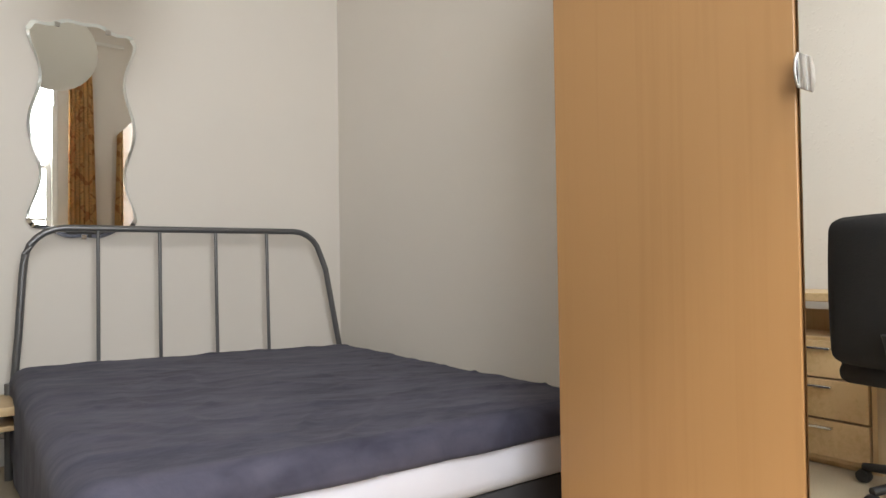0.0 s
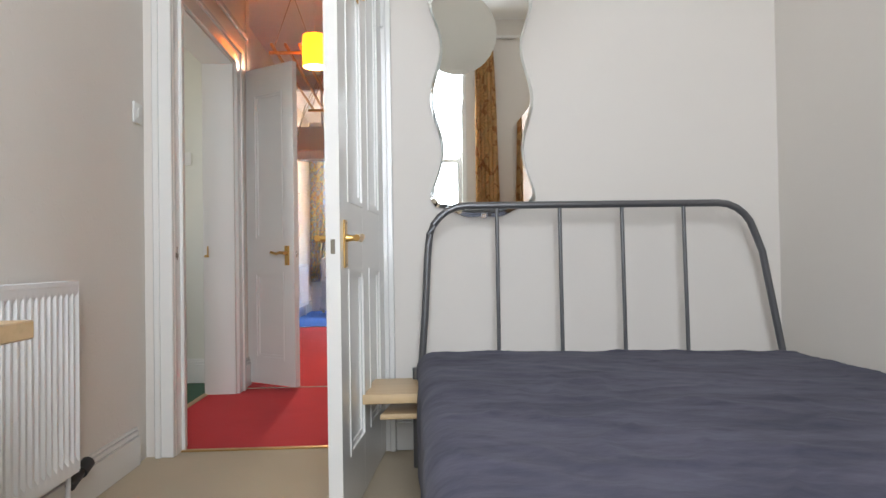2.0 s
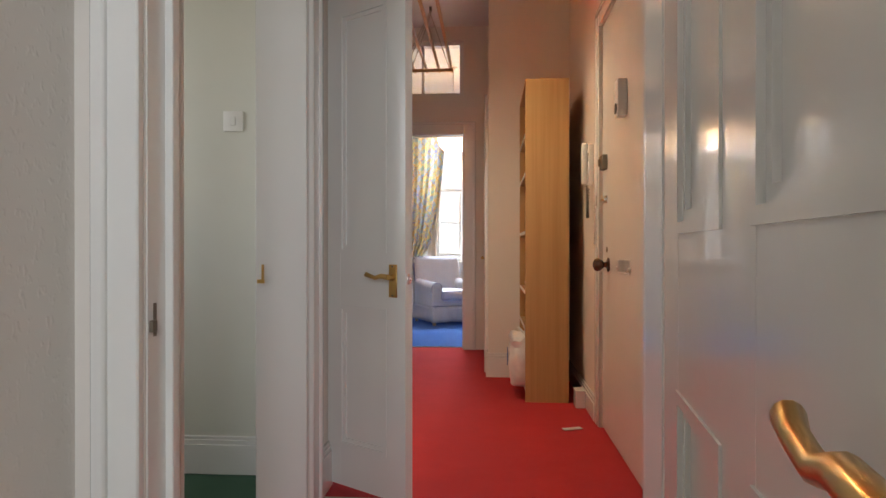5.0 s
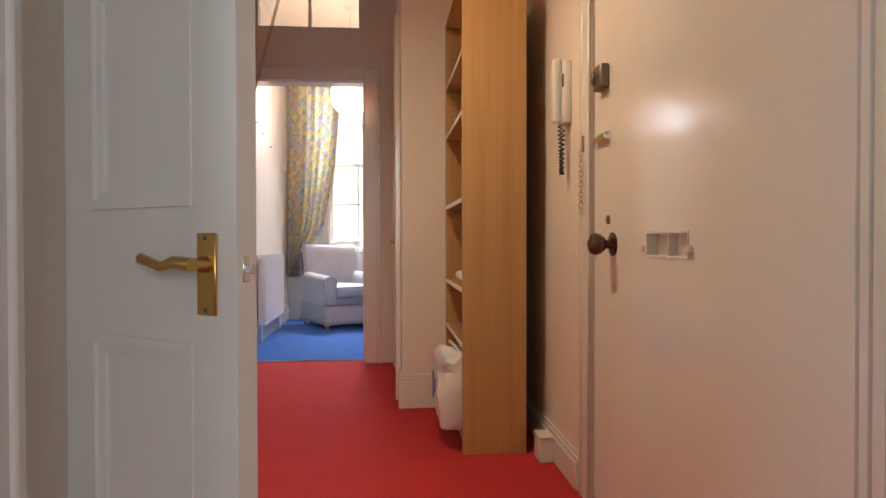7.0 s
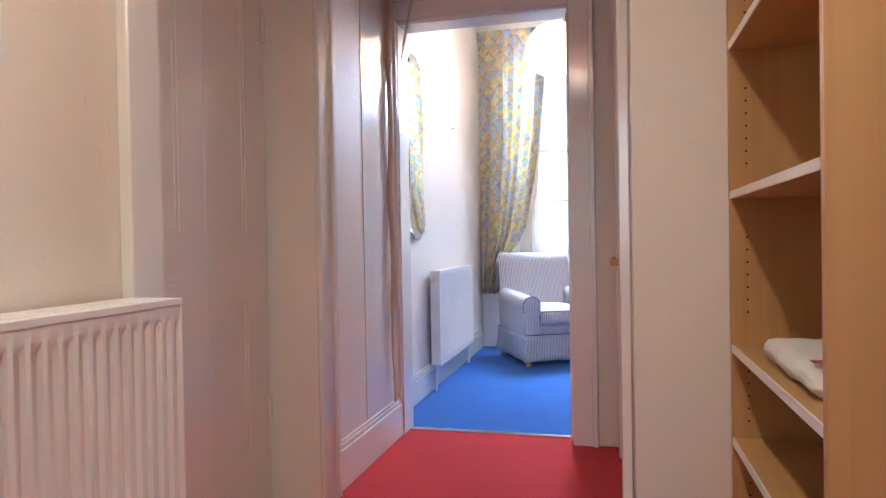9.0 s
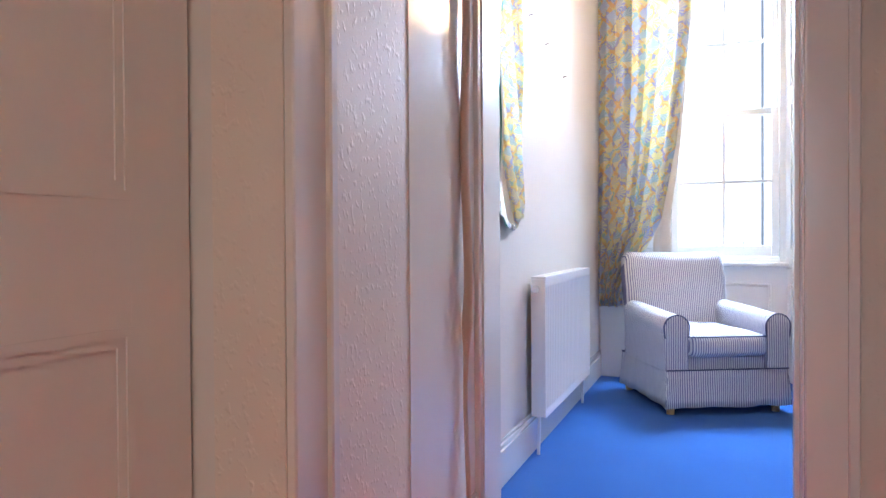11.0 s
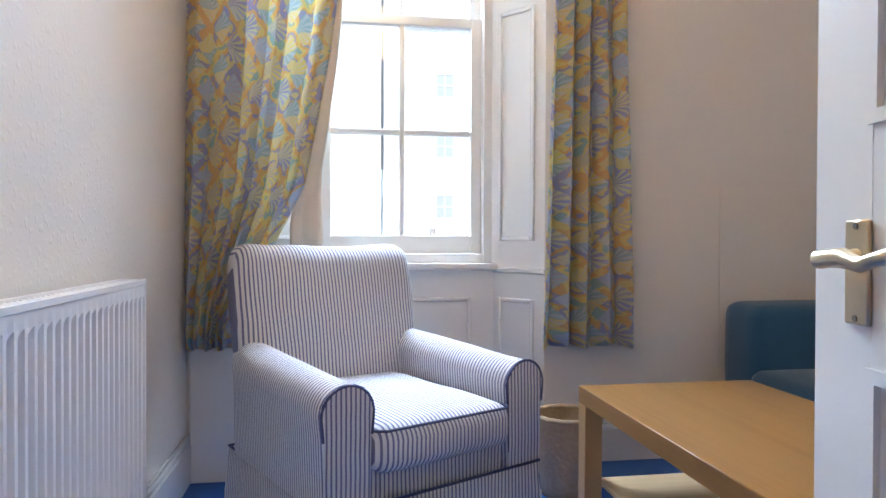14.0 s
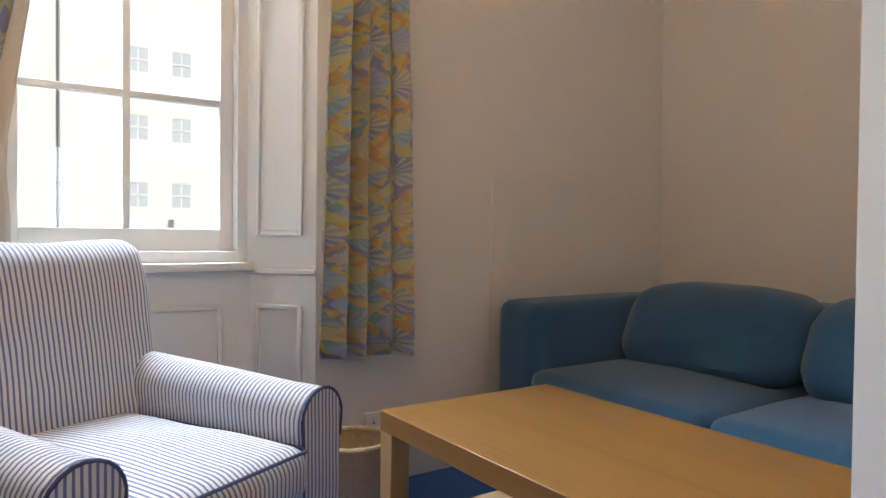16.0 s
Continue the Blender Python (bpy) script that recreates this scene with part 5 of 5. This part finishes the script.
for zc in (0.3, 0.62, 0.9, 1.28, 1.6, 1.88):
    for k in range(-3, 4):
        for x in (KX0 + 0.04, KX1 - 0.05):
            add_box(bm, (x - 0.0025, KY1 - 0.0212, zc + k * 0.032 - 0.0025), (x + 0.0025, KY1 - 0.0198, zc + k * 0.032 + 0.0025))
tagged(part("peg_holes", bm, KNOB, bk), kind="stuff")


def crumple(a, b, seed, amp=0.02, mat=BAG):
    bm = bmesh.new()
    add_box(bm, a, b, 0.03, 3)
    bmesh.ops.subdivide_edges(bm, edges=[e for e in bm.edges if e.calc_length() > 0.05], cuts=5, use_grid_fill=True)
    for v in bm.verts:
        n1 = noise.noise_vector(v.co * 7 + Vector((seed, 0, 0)))
        n2 = noise.noise_vector(v.co * 19 + Vector((0, seed, 0)))
        low = (v.co.z - a[2]) / (b[2] - a[2])
        v.co += (n1 * amp + n2 * amp * 0.85) * (0.35 + 0.65 * low)
        v.co.z = max(v.co.z, a[2])
    return bm


bag = thing("carrier_bag", pose(0, 0, 0), "full white carrier bag sagging off the lowest shelf", "bag")
part("sack", crumple((0.405, 3.79, 0.087), (0.72, 4.12, 0.42), 3.0, 0.035), BAG, bag)
bm = bmesh.new()
tube(bm, [(0.5, 3.89, 0.42), (0.47, 3.91, 0.455), (0.46, 3.97, 0.46), (0.5, 4.01, 0.42)], 0.007, 6)
part("handle", bm, BAG, bag)
part("print", boxes(((0.383, 3.89, 0.24), (0.389, 3.95, 0.30)), ((0.383, 3.97, 0.2), (0.389, 4.01, 0.32))), PRINT_BLUE, bag)
bag2 = thing("folded_bag", pose(0, 0, 0), "flattened white plastic bag on the middle shelf", "bag")
part("sheet", crumple((0.52, 3.89, 0.7195), (0.73, 4.29, 0.775), 8.0, 0.016), BAG, bag2)
part("print", boxes(((0.535, 3.95, 0.777), (0.56, 3.975, 0.7785)),), PRINT_RED, bag2)
bm = boxes(((-0.055, -0.02, 0.001), (0.055, 0.02, 0.004)), bevel=0.001)
ob = solo("paper_slip", bm, PLASTIC, "small white paper slip on the red carpet", "paper")
ob.matrix_world = pose(0.72, 3.12, 0.002, 0, 0, 20)

jb = thing("junction_box", pose(0, 0, 0), "small cream painted cable box on the hall skirting", "cable box")
part("body", boxes(((0.80, 3.60, 0.0), (0.859, 3.70, 0.10)), bevel=0.004), GLOSS_OLD, jb)
part("lid", boxes(((0.797, 3.596, 0.10), (0.859, 3.704, 0.112)), bevel=0.003), GLOSS_OLD, jb)

# entry phone
ep = thing("entry_phone", pose(0.88, 3.45, 1.50, 0, 0, -90), "white wall entry phone with a coiled dark cord", "telephone")
part("body", boxes(((-0.045, -0.03, -0.12), (0.045, 0, 0.12)), bevel=0.006, seg=2), PLASTIC, ep)
part("handset", boxes(((-0.03, -0.065, -0.115), (0.012, -0.028, 0.135)), bevel=0.012, seg=3), PLASTIC, ep)
part("display", boxes(((0.018, -0.032, 0.02), (0.038, -0.029, 0.07))), BLACK, ep)
bm = bmesh.new()
pts = []
for i in range(150):
    t = i / 149
    z = -0.115 - 0.20 * math.sin(min(1, t * 1.5) * math.pi / 2) if t < 0.66 else -0.315 + 0.17 * ((t - 0.66) / 0.34)
    x = -0.02 + 0.045 * t
    a = i * 1.2
    pts.append((x + 0.008 * math.cos(a), -0.03 + 0.008 * math.sin(a), z))
tube(bm, pts, 0.0028, 5)
part("cord", bm, BLACK, ep, "coiled dark cord")

# door chain
dc = thing("door_chain", pose(0.872, 3.22, 1.27, 0, 0, -90), "hanging metal door chain on the frame", "chain")
part("plate", boxes(((-0.012, -0.008, -0.03), (0.014, 0, 0.03)), bevel=0.002), TARNISH, dc)
for i in range(11):
    bm = bmesh.new()
    ring = [(0.008 * math.cos(a * math.tau / 8) * (1 if i % 2 else 0.3), -0.012 - 0.008 * math.cos(a * math.tau / 8) * (0.3 if i % 2 else 1), 0.0125 * math.sin(a * math.tau / 8)) for a in range(9)]
    tube(bm, ring, 0.0024, 6, False)
    part("link", bm, CHROME, dc).location = (0, 0, -0.035 - i * 0.018)
part("end_knob", lathe([(0, -0.012), (0.009, -0.006), (0.009, 0.006), (0.0, 0.012)], 12), CHROME, dc).location = (0, -0.011, -0.24)

# clothes airer hung from the hall ceiling
ai = thing("clothes_airer", pose(0, 0, 0), "wooden clothes airer hung on cords below the hall ceiling", "clothes airer")
for k in range(4):
    x = -0.43 + k * 0.113
    part("slat", boxes(((x, 3.05, 2.612), (x + 0.022, 5.5, 2.634)), bevel=0.003), PINE, ai)
for y in (3.2, 5.35):
    part("cross_bar", boxes(((-0.47, y - 0.012, 2.585), (-0.06, y + 0.012, 2.611)), bevel=0.004), PINE, ai)
    bm = bmesh.new()
    tube(bm, [(-0.44, y, 2.6), (-0.265, y, 3.1)], 0.004, 6)
    tube(bm, [(-0.09, y, 2.6), (-0.265, y, 3.1)], 0.004, 6)
    tube(bm, [(-0.265, y, 3.1), (-0.265, y, 3.17)], 0.006, 6)
    part("cord", bm, ROPE, ai)
    part("pulley", lathe([(0.025, -0.01), (0.018, 0.0), (0.025, 0.01)], 14, "x"), TARNISH, ai).location = (-0.265, y, 3.15)
bm = bmesh.new()
tube(bm, [(-0.265, 5.35, 3.14), (-0.55, 5.6, 2.7), (-0.80, 5.86, 1.98)], 0.004, 6)
tube(bm, [(-0.265, 5.36, 3.12), (-0.57, 5.63, 2.6), (-0.815, 5.865, 1.90)], 0.004, 6)
part("hauling_cord", bm, ROPE, ai)

# hall lamp with orange shade
hl = thing("pendant_lamp", pose(-0.07, 3.09, 2.575), "lit orange drum shade hanging in the hall", "pendant lamp")
bm = lathe([(0.098, -0.13), (0.102, 0.0), (0.098, 0.13), (0.094, 0.13), (0.098, 0.0), (0.094, -0.13), (0.098, -0.13)], 32)
bmesh.ops.delete(bm, geom=[f for f in bm.faces if len(f.verts) > 4], context="FACES_ONLY")
part("shade", bm, ORANGE, hl, "orange fabric drum shade")
bm = bmesh.new()
tube(bm, [(0, 0, 0.10), (0, 0, ZH - 2.575)], 0.004, 6)
part("flex", bm, PLASTIC, hl)
part("top_diffuser", lathe([(0.093, 0.118), (0.093, 0.121), (0.0, 0.122)], 32), ORANGE, hl, "orange fabric top of the shade")
bm = bmesh.new()
for k in range(3):
    a = k * math.tau / 3
    tube(bm, [(0, 0, 0.11), (0.095 * math.cos(a), 0.095 * math.sin(a), 0.125)], 0.002, 5)
part("spider", bm, TARNISH, hl)

# brown stain with a knot in the hall corner; the tube is made up to carry it
pp = thing("wall_stain", pose(-0.856, 5.80, 0), "brown vertical stain in the hall corner, built as a thin tube", "pipe")
bm = bmesh.new()
pts = [(0.004 * math.sin(z * 9), 0.003 * math.cos(z * 7), z) for z in [0.205 + 0.04 * i for i in range(74)]]
tube(bm, pts, [0.007 + 0.006 / (1 + math.exp((0.66 - p[2]) * 40)) + 0.004 * math.exp(-((p[2] - 0.72) / 0.045) ** 2) + 0.010 * math.exp(-((p[2] - 1.9) / 0.04) ** 2) for p in pts], 12)
part("pipe", bm, STAIN, pp)


# ---- living room ----
ch = thing("armchair", pose(-0.32, 8.285, 0, 0, 0, 28) @ Matrix.Diagonal((1.02, 1.02, 1.01, 1)), "armchair in a navy and white striped loose cover", "armchair")
# base and skirt
part("base", soft_box((-0.30, -0.33, 0.20), (0.30, 0.30, 0.34), 0.03, 2, 0.0), STRIPE_X, ch)


def skirt(x0, x1, y0, y1, z0, z1, flare):
    bm = bmesh.new()
    loop = []
    n = 34
    for (xa, ya), (xb, yb) in (((x0, y0), (x1, y0)), ((x1, y0), (x1, y1)), ((x1, y1), (x0, y1)), ((x0, y1), (x0, y0))):
        for i in range(n):
            loop.append((xa + (xb - xa) * i / n, ya + (yb - ya) * i / n))
    cx, cy = (x0 + x1) / 2, (y0 + y1) / 2
    rings = []
    for k in range(6):
        f = k / 5
        ring = []
        for j, (x, y) in enumerate(loop):
            wob = 0.020 * f * noise.noise(Vector((x * 9, y * 9, 2)))
            near = min(abs(abs(x - cx) - (x1 - x0) / 2) + abs(abs(y - cy) - (y1 - y0) / 2), 0.09)
            wob += 0.014 * f * (1 - near / 0.09)
            s = 1 + (flare * f + wob) / 0.36
            ring.append(bm.verts.new((cx + (x - cx) * s, cy + (y - cy) * s, z1 + (z0 - z1) * f + 0.010 * f * noise.noise(Vector((x * 9, y * 9, 5))))))
        rings.append(ring)
    m = len(loop)
    for a, b in zip(rings, rings[1:]):
        for j in range(m):
            bm.faces.new((a[j], a[(j + 1) % m], b[(j + 1) % m], b[j]))
    return bm


sk = skirt(-0.338, 0.338, -0.362, 0.30, 0.045, 0.245, 0.006)
skx, sky_ = sk, skirt(-0.338, 0.338, -0.362, 0.30, 0.045, 0.245, 0.006)
skx.normal_update()
sky_.normal_update()
bmesh.ops.delete(skx, geom=[f for f in skx.faces if abs(f.normal.x) > abs(f.normal.y)], context="FACES")
bmesh.ops.delete(sky_, geom=[f for f in sky_.faces if abs(f.normal.x) <= abs(f.normal.y)], context="FACES")
for q, mt in ((skx, STRIPE_X), (sky_, STRIPE_Y)):
    sp = part("skirt", q, mt, ch, "loose striped skirt")
    sp.modifiers.new("thick", "SOLIDIFY").thickness = 0.004
bm = bmesh.new()
tube(bm, [(-0.340, -0.364, 0.247), (0.340, -0.364, 0.247), (0.340, 0.302, 0.247), (-0.340, 0.302, 0.247), (-0.340, -0.364, 0.247)], 0.004, 6)
part("skirt_piping", bm, NAVY, ch)
for s in (-1, 1):
    # arm: upright block with a rolled top
    w = 0.07
    x = 0.285 * s
    bodyl = [(x - w * 0.86, 0.24), (x + w * 0.86, 0.24), (x + w * 0.92, 0.42)] + arc(x, 0.475, w, -12, 192, 12) + [(x - w * 0.92, 0.42)]
    bm = extruded(bodyl, 0.60, 0.012)
    bmesh.ops.subdivide_edges(bm, edges=[e for e in bm.edges if abs(e.verts[0].co.y - e.verts[1].co.y) > 0.3], cuts=6)
    for v in bm.verts:
        v.co.z += 0.030 * (v.co.y / 0.6) * (1 if v.co.z > 0.35 else 0)
        v.co += noise.noise_vector(v.co * 7) * 0.004
    arm = part("arm", bm, STRIPE_Y, ch, "rolled striped arm")
    arm.location = (0, -0.355, 0)
    front = part("arm_front", extruded([(px * 0.985 + x * 0.015, pz - 0.002) for px, pz in bodyl], 0.006, 0.001), STRIPE_X, arm)
    front.location = (0, -0.005, 0)
    bm = bmesh.new()
    tube(bm, [(px, -0.004, pz) for px, pz in bodyl[2:]], 0.004, 6)
    part("piping", bm, NAVY, arm, "navy piping")
# back: leaning, with rounded ears
bm = soft_box((-0.318, 0.0, 0.30), (0.318, 0.15, 0.862), 0.05, 9, 0.014, 4, 0.0)
for v in bm.verts:
    top = max(0.0, (v.co.z - 0.75) / 0.11)
    v.co.x *= 0.955 + 0.045 * min(1.0, (v.co.z - 0.3) / 0.4)
    v.co.z -= 0.014 * top * max(0.0, 1 - (v.co.x / 0.27) ** 2)
    v.co.y += (v.co.z - 0.3) * 0.20
    v.co += noise.noise_vector(v.co * 6) * 0.006
    v.co.y += 0.006 * noise.noise(Vector((v.co.x * 16, v.co.z * 4, 2.0)))
part("backrest", bm, STRIPE_X, ch, "leaning striped backrest").location = (0, 0.165, 0.01)
seat = part("seat_cushion", soft_box((-0.215, -0.385, 0.315), (0.215, 0.22, 0.435), 0.035, 7, 0.020, 4, 0.006), STRIPE_X, ch, "boxed striped seat cushion")
bm = bmesh.new()
tube(bm, [(-0.21, 0.1, 0.428), (-0.213, -0.36, 0.425), (-0.195, -0.386, 0.427), (0.195, -0.386, 0.427), (0.213, -0.36, 0.425), (0.21, 0.1, 0.428)], 0.004, 6)
part("piping", bm, NAVY, seat, "navy piping")
for x in (-0.30, 0.30):
    for y in (-0.31, 0.29):
        bm = bmesh.new()
        tube(bm, [(x, y, 0.0), (x, y, 0.21)], [0.021, 0.027], 10)
        part("foot", bm, BIRCH, ch, "pale turned wooden foot")

# coffee table
ct = thing("coffee_table", pose(0, 0, 0), "beech veneer coffee table with a lower shelf", "coffee table")
TX0, TX1, TY0, TY1 = 0.298, 0.872, 7.22, 8.165
# top coloured darker than the legs, as if little light fell on it
part("tabletop", boxes(((TX0, TY0, 0.405), (TX1, TY1, 0.457)), bevel=0.002), BEECH_SHADED, ct)
for x in (TX0, TX1 - 0.055):
    for y in (TY0, TY1 - 0.055):
        part("leg", boxes(((x + 0.0005, y + 0.0005, 0), (x + 0.0545, y + 0.0545, 0.405)), bevel=0.002), BEECH, ct)
part("shelf", boxes(((TX0 + 0.056, TY0 + 0.02, 0.16), (TX1 - 0.056, TY1 - 0.02, 0.178)), bevel=0.002), BIRCH_X, ct)

# sofa
sf = thing("sofa", pose(0, 0, 0), "two-seat dark teal blue cloth sofa against the wall", "sofa")
SX0, SX1, SY0, SY1 = 1.10, 2.0, 6.80, 8.70
part("arm", soft_box((SX0, SY1 - 0.24, 0.06), (SX1 + 0.1, SY1, 0.66), 0.05, 4, 0.010, 4, 0.006), SOFA, sf)
part("arm", soft_box((SX0, SY0, 0.06), (SX1 + 0.1, SY0 + 0.24, 0.675), 0.045, 3, 0.006, 4, 0.003), SOFA, sf)
part("back", soft_box((SX1 - 0.12, SY0 + 0.1, 0.06), (SX1 + 0.12, SY1 - 0.1, 0.665), 0.045, 3, 0.006), SOFA, sf)
part("base", soft_box((SX0 + 0.03, SY0 + 0.22, 0.07), (SX1 - 0.1, SY1 - 0.22, 0.28), 0.03, 2), SOFA, sf)
SM = (SY0 + SY1) / 2
for a, b in ((SY0 + 0.245, SM - 0.004), (SM + 0.004, SY1 - 0.245)):
    bm = soft_box((SX0 - 0.05, a, 0.275), (SX1 - 0.3, b, 0.43), 0.045, 6, 0.018, 4, 0.004)
    part("seat_cushion", bm, SOFA, sf)
    bm = soft_box((1.46, a + 0.01, 0.425), (1.70, b - 0.02, 0.712), 0.075, 9, 0.03, 4, 0.010, 4)
    for v in bm.verts:
        crease = noise.noise(Vector((v.co.y * 2.5, v.co.z * 16 + v.co.y * 3, 4.0)))
        v.co.x += (v.co.z - 0.43) * 0.42 + 0.014 * crease
        v.co.z += 0.012 * noise.noise(Vector((v.co.y * 5, v.co.x * 5, 8.0)))
    part("back_cushion", bm, SOFA, sf, "slumped loose back cushion")
for x in (SX0 + 0.08, SX1 - 0.05):
    for y in (SY0 + 0.1, SY1 - 0.1):
        part("foot", boxes(((x, y - 0.025, 0), (x + 0.05, y + 0.025, 0.07)), bevel=0.004), BLACK, sf)

# wicker waste basket
wb = thing("waste_basket", pose(0.385, 8.50, 0), "round woven wicker waste basket on the blue carpet", "basket")
prof = []
for i in range(19):
    z = 0.01 + 0.265 * i / 18
    prof.append((0.098 + 0.022 * i / 18 + (0.004 if i % 2 else 0.0), z))
for i in range(19):
    prof.append((prof[18 - i][0] - 0.008, prof[18 - i][1]))
part("woven_body", lathe([(0.05, 0.004)] + prof + [(0.05, 0.012)], 40), WICKER, wb)
bm = bmesh.new()
tube(bm, [(0.118 * math.cos(a * math.tau / 30), 0.118 * math.sin(a * math.tau / 30), 0.278 + 0.002 * math.sin(a * 3)) for a in range(31)], 0.009, 8, False)
part("rim", bm, WICKER, wb, "plaited rim")
part("bottom", lathe([(0.0, 0.0), (0.1, 0.0), (0.1, 0.008), (0.0, 0.008)], 24), WICKER, wb)

# living room mirror, facing the window side
wavy_mirror("wall_mirror", pose(-0.955, 6.60, 1.575, 0, 0, 93), 0.46, 1.03, "wall mirror with a green glass edge", GREEN_EDGE, 1.5, 0.055, 0.055)

# curtains
curtain("curtain", [(2.92, -0.975, -0.34), (2.1, -0.975, -0.40), (1.6, -0.975, -0.465), (1.1, -0.975, -0.56), (0.90, -0.975, -0.66), (0.66, -0.975, -0.80), (0.505, -0.975, -0.835)], 8.715, 6, 0.032, CURTAIN_BLUE, "blue and yellow printed curtain drawn back", 44, 2)
curtain("curtain", [(2.92, 0.42, 0.66), (1.9, 0.405, 0.685), (0.485, 0.345, 0.712)], 8.715, 4, 0.046, CURTAIN_BLUE, "blue and yellow printed curtain hanging straight", 44, 4)
curtain("curtain_lining", [(2.92, -0.40, -0.325), (1.6, -0.50, -0.43), (1.1, -0.59, -0.50), (0.845, -0.62, -0.48)], 8.745, 1, 0.012, LINING, "cream curtain lining turned out beside the window", 20, 7)
structure("curtain_rail_living", boxes(((-0.98, 8.72, 2.91), (0.75, 8.75, 2.94)), bevel=0.004), PLASTIC, "white curtain rail over the living room window", "curtain rail")
bm = bmesh.new()
for x, z in ((6.95, 1.98), (7.25, 1.93), (7.65, 1.86)):
    tube(bm, [(-0.985, x, z), (-0.965, x, z + 0.004)], 0.003, 6)
solo("picture_nails", bm, TARNISH, "small bare nails in the living room wall", "nails")
part_box = boxes(((-0.975, 7.985, 0.16), (-0.952, 8.025, 0.245)), bevel=0.004)
solo("cable_clip", part_box, BLACK, "small black cable clip on the skirting board", "cable clip")


# ---- outside ----
structure("ground", boxes(((-80, -90, -7.2), (80, 90, -7.0))), GRASS, "street and yard ground far below", "ground", False)


def tenement(name, m, w, h, label, cols, floors, z0=1.6, pipes=()):
    """A stone building; its front at local y = 0, looking along -y."""
    b = thing(name, m, label, "building")
    holes = [(x, x + 1.1, z0 + f * 3.5, z0 + f * 3.5 + 1.4) for x in cols for f in range(floors)]
    part("wall", wall_x(0, 0.4, 0, w, h, holes), STONE, b, smooth=False)
    part("roof", extruded([(-0.3, h), (w + 0.3, h), (w - 1.5, h + 3), (1.5, h + 3)], 6), SLATE, b, smooth=False)
    for xa, xb, za, zb in holes:
        # opaque pane, paled to stand for the glare outside
        wv = part("window", boxes(((xa, 0.03, za), (xb, 0.05, zb))), HAZED_GLASS, b, smooth=False)
        bars = [((xa, za), (xa + 0.08, zb)), ((xb - 0.08, za), (xb, zb)), ((xa + 0.08, za), (xb - 0.08, za + 0.08)), ((xa + 0.08, zb - 0.08), (xb - 0.08, zb)), ((xa + 0.08, (za + zb) / 2 - 0.04), (xb - 0.08, (za + zb) / 2 + 0.04)), (((xa + xb) / 2 - 0.03, za + 0.08), ((xa + xb) / 2 + 0.03, zb - 0.08))]
        part("frame", boxes(*[((p[0], 0.012, p[1]), (q[0], 0.03, q[1])) for p, q in bars]), GLOSS, wv, smooth=False)
    for x in pipes:
        bm = bmesh.new()
        tube(bm, [(x, -0.12, 0), (x, -0.12, h)], 0.05, 8)
        part("drainpipe", bm, STEEL, b, "dark drainpipe")
    return b


tenement("tenement", pose(-24, 44, -7, 0, 0, 0), 60, 24, "pale stone tenement across the yard", [4, 8, 12, 16, 20, 29.0, 31.15, 36, 40, 43, 48, 53], 5, 2.2, (25.9,))
tenement("tenement", pose(16, -22, -7, 0, 0, 180), 34, 16, "pale stone tenement across the street", [2, 5, 8, 11, 13.9, 16.6, 20, 24, 28], 4, 1.6)


def tree(name, place, h, seed, label):
    """A tapered trunk with limbs and a loose crown of small leaves."""
    tr = thing(name, pose(*place), label, "tree")
    rnd = random.Random(seed)
    bm = bmesh.new()
    tube(bm, [(0, 0, 0), (0.1, 0.05, h * 0.3), (0.0, 0.1, h * 0.6), (0.1, 0.1, h * 0.9)], [0.28, 0.2, 0.13, 0.03], 10)
    tips = []
    for k in range(16):
        a, z = rnd.uniform(0, math.tau), h * rnd.uniform(0.4, 0.85)
        r = rnd.uniform(1.2, 2.6)
        tip = Vector((math.cos(a) * r, math.sin(a) * r, z + rnd.uniform(0.6, 2.0)))
        tube(bm, [(0.05, 0.08, z), tip * 0.5 + Vector((0, 0, z * 0.52)), tip], [0.07, 0.04, 0.015], 6)
        tips.append(tip)
    part("trunk", bm, BARK, tr)
    bm = bmesh.new()
    for k in range(4200):
        c = rnd.choice(tips) * rnd.uniform(0.75, 1.05) + Vector((rnd.gauss(0, 0.5), rnd.gauss(0, 0.5), rnd.gauss(0.2, 0.45)))
        m = Euler((rnd.uniform(0, 6), rnd.uniform(0, 6), rnd.uniform(0, 6))).to_matrix()
        s = rnd.uniform(0.12, 0.25)
        vs = [bm.verts.new(c + m @ Vector(p) * s) for p in ((0, -1, 0), (0.5, 0, 0.12), (0, 1, 0), (-0.5, 0, 0.12))]
        bm.faces.new(vs)
    part("crown", bm, LEAF, tr, smooth=False)
    return tr


tree("tree", (8.4, 25, -7), 13.5, 11, "leafy green tree in the yard")
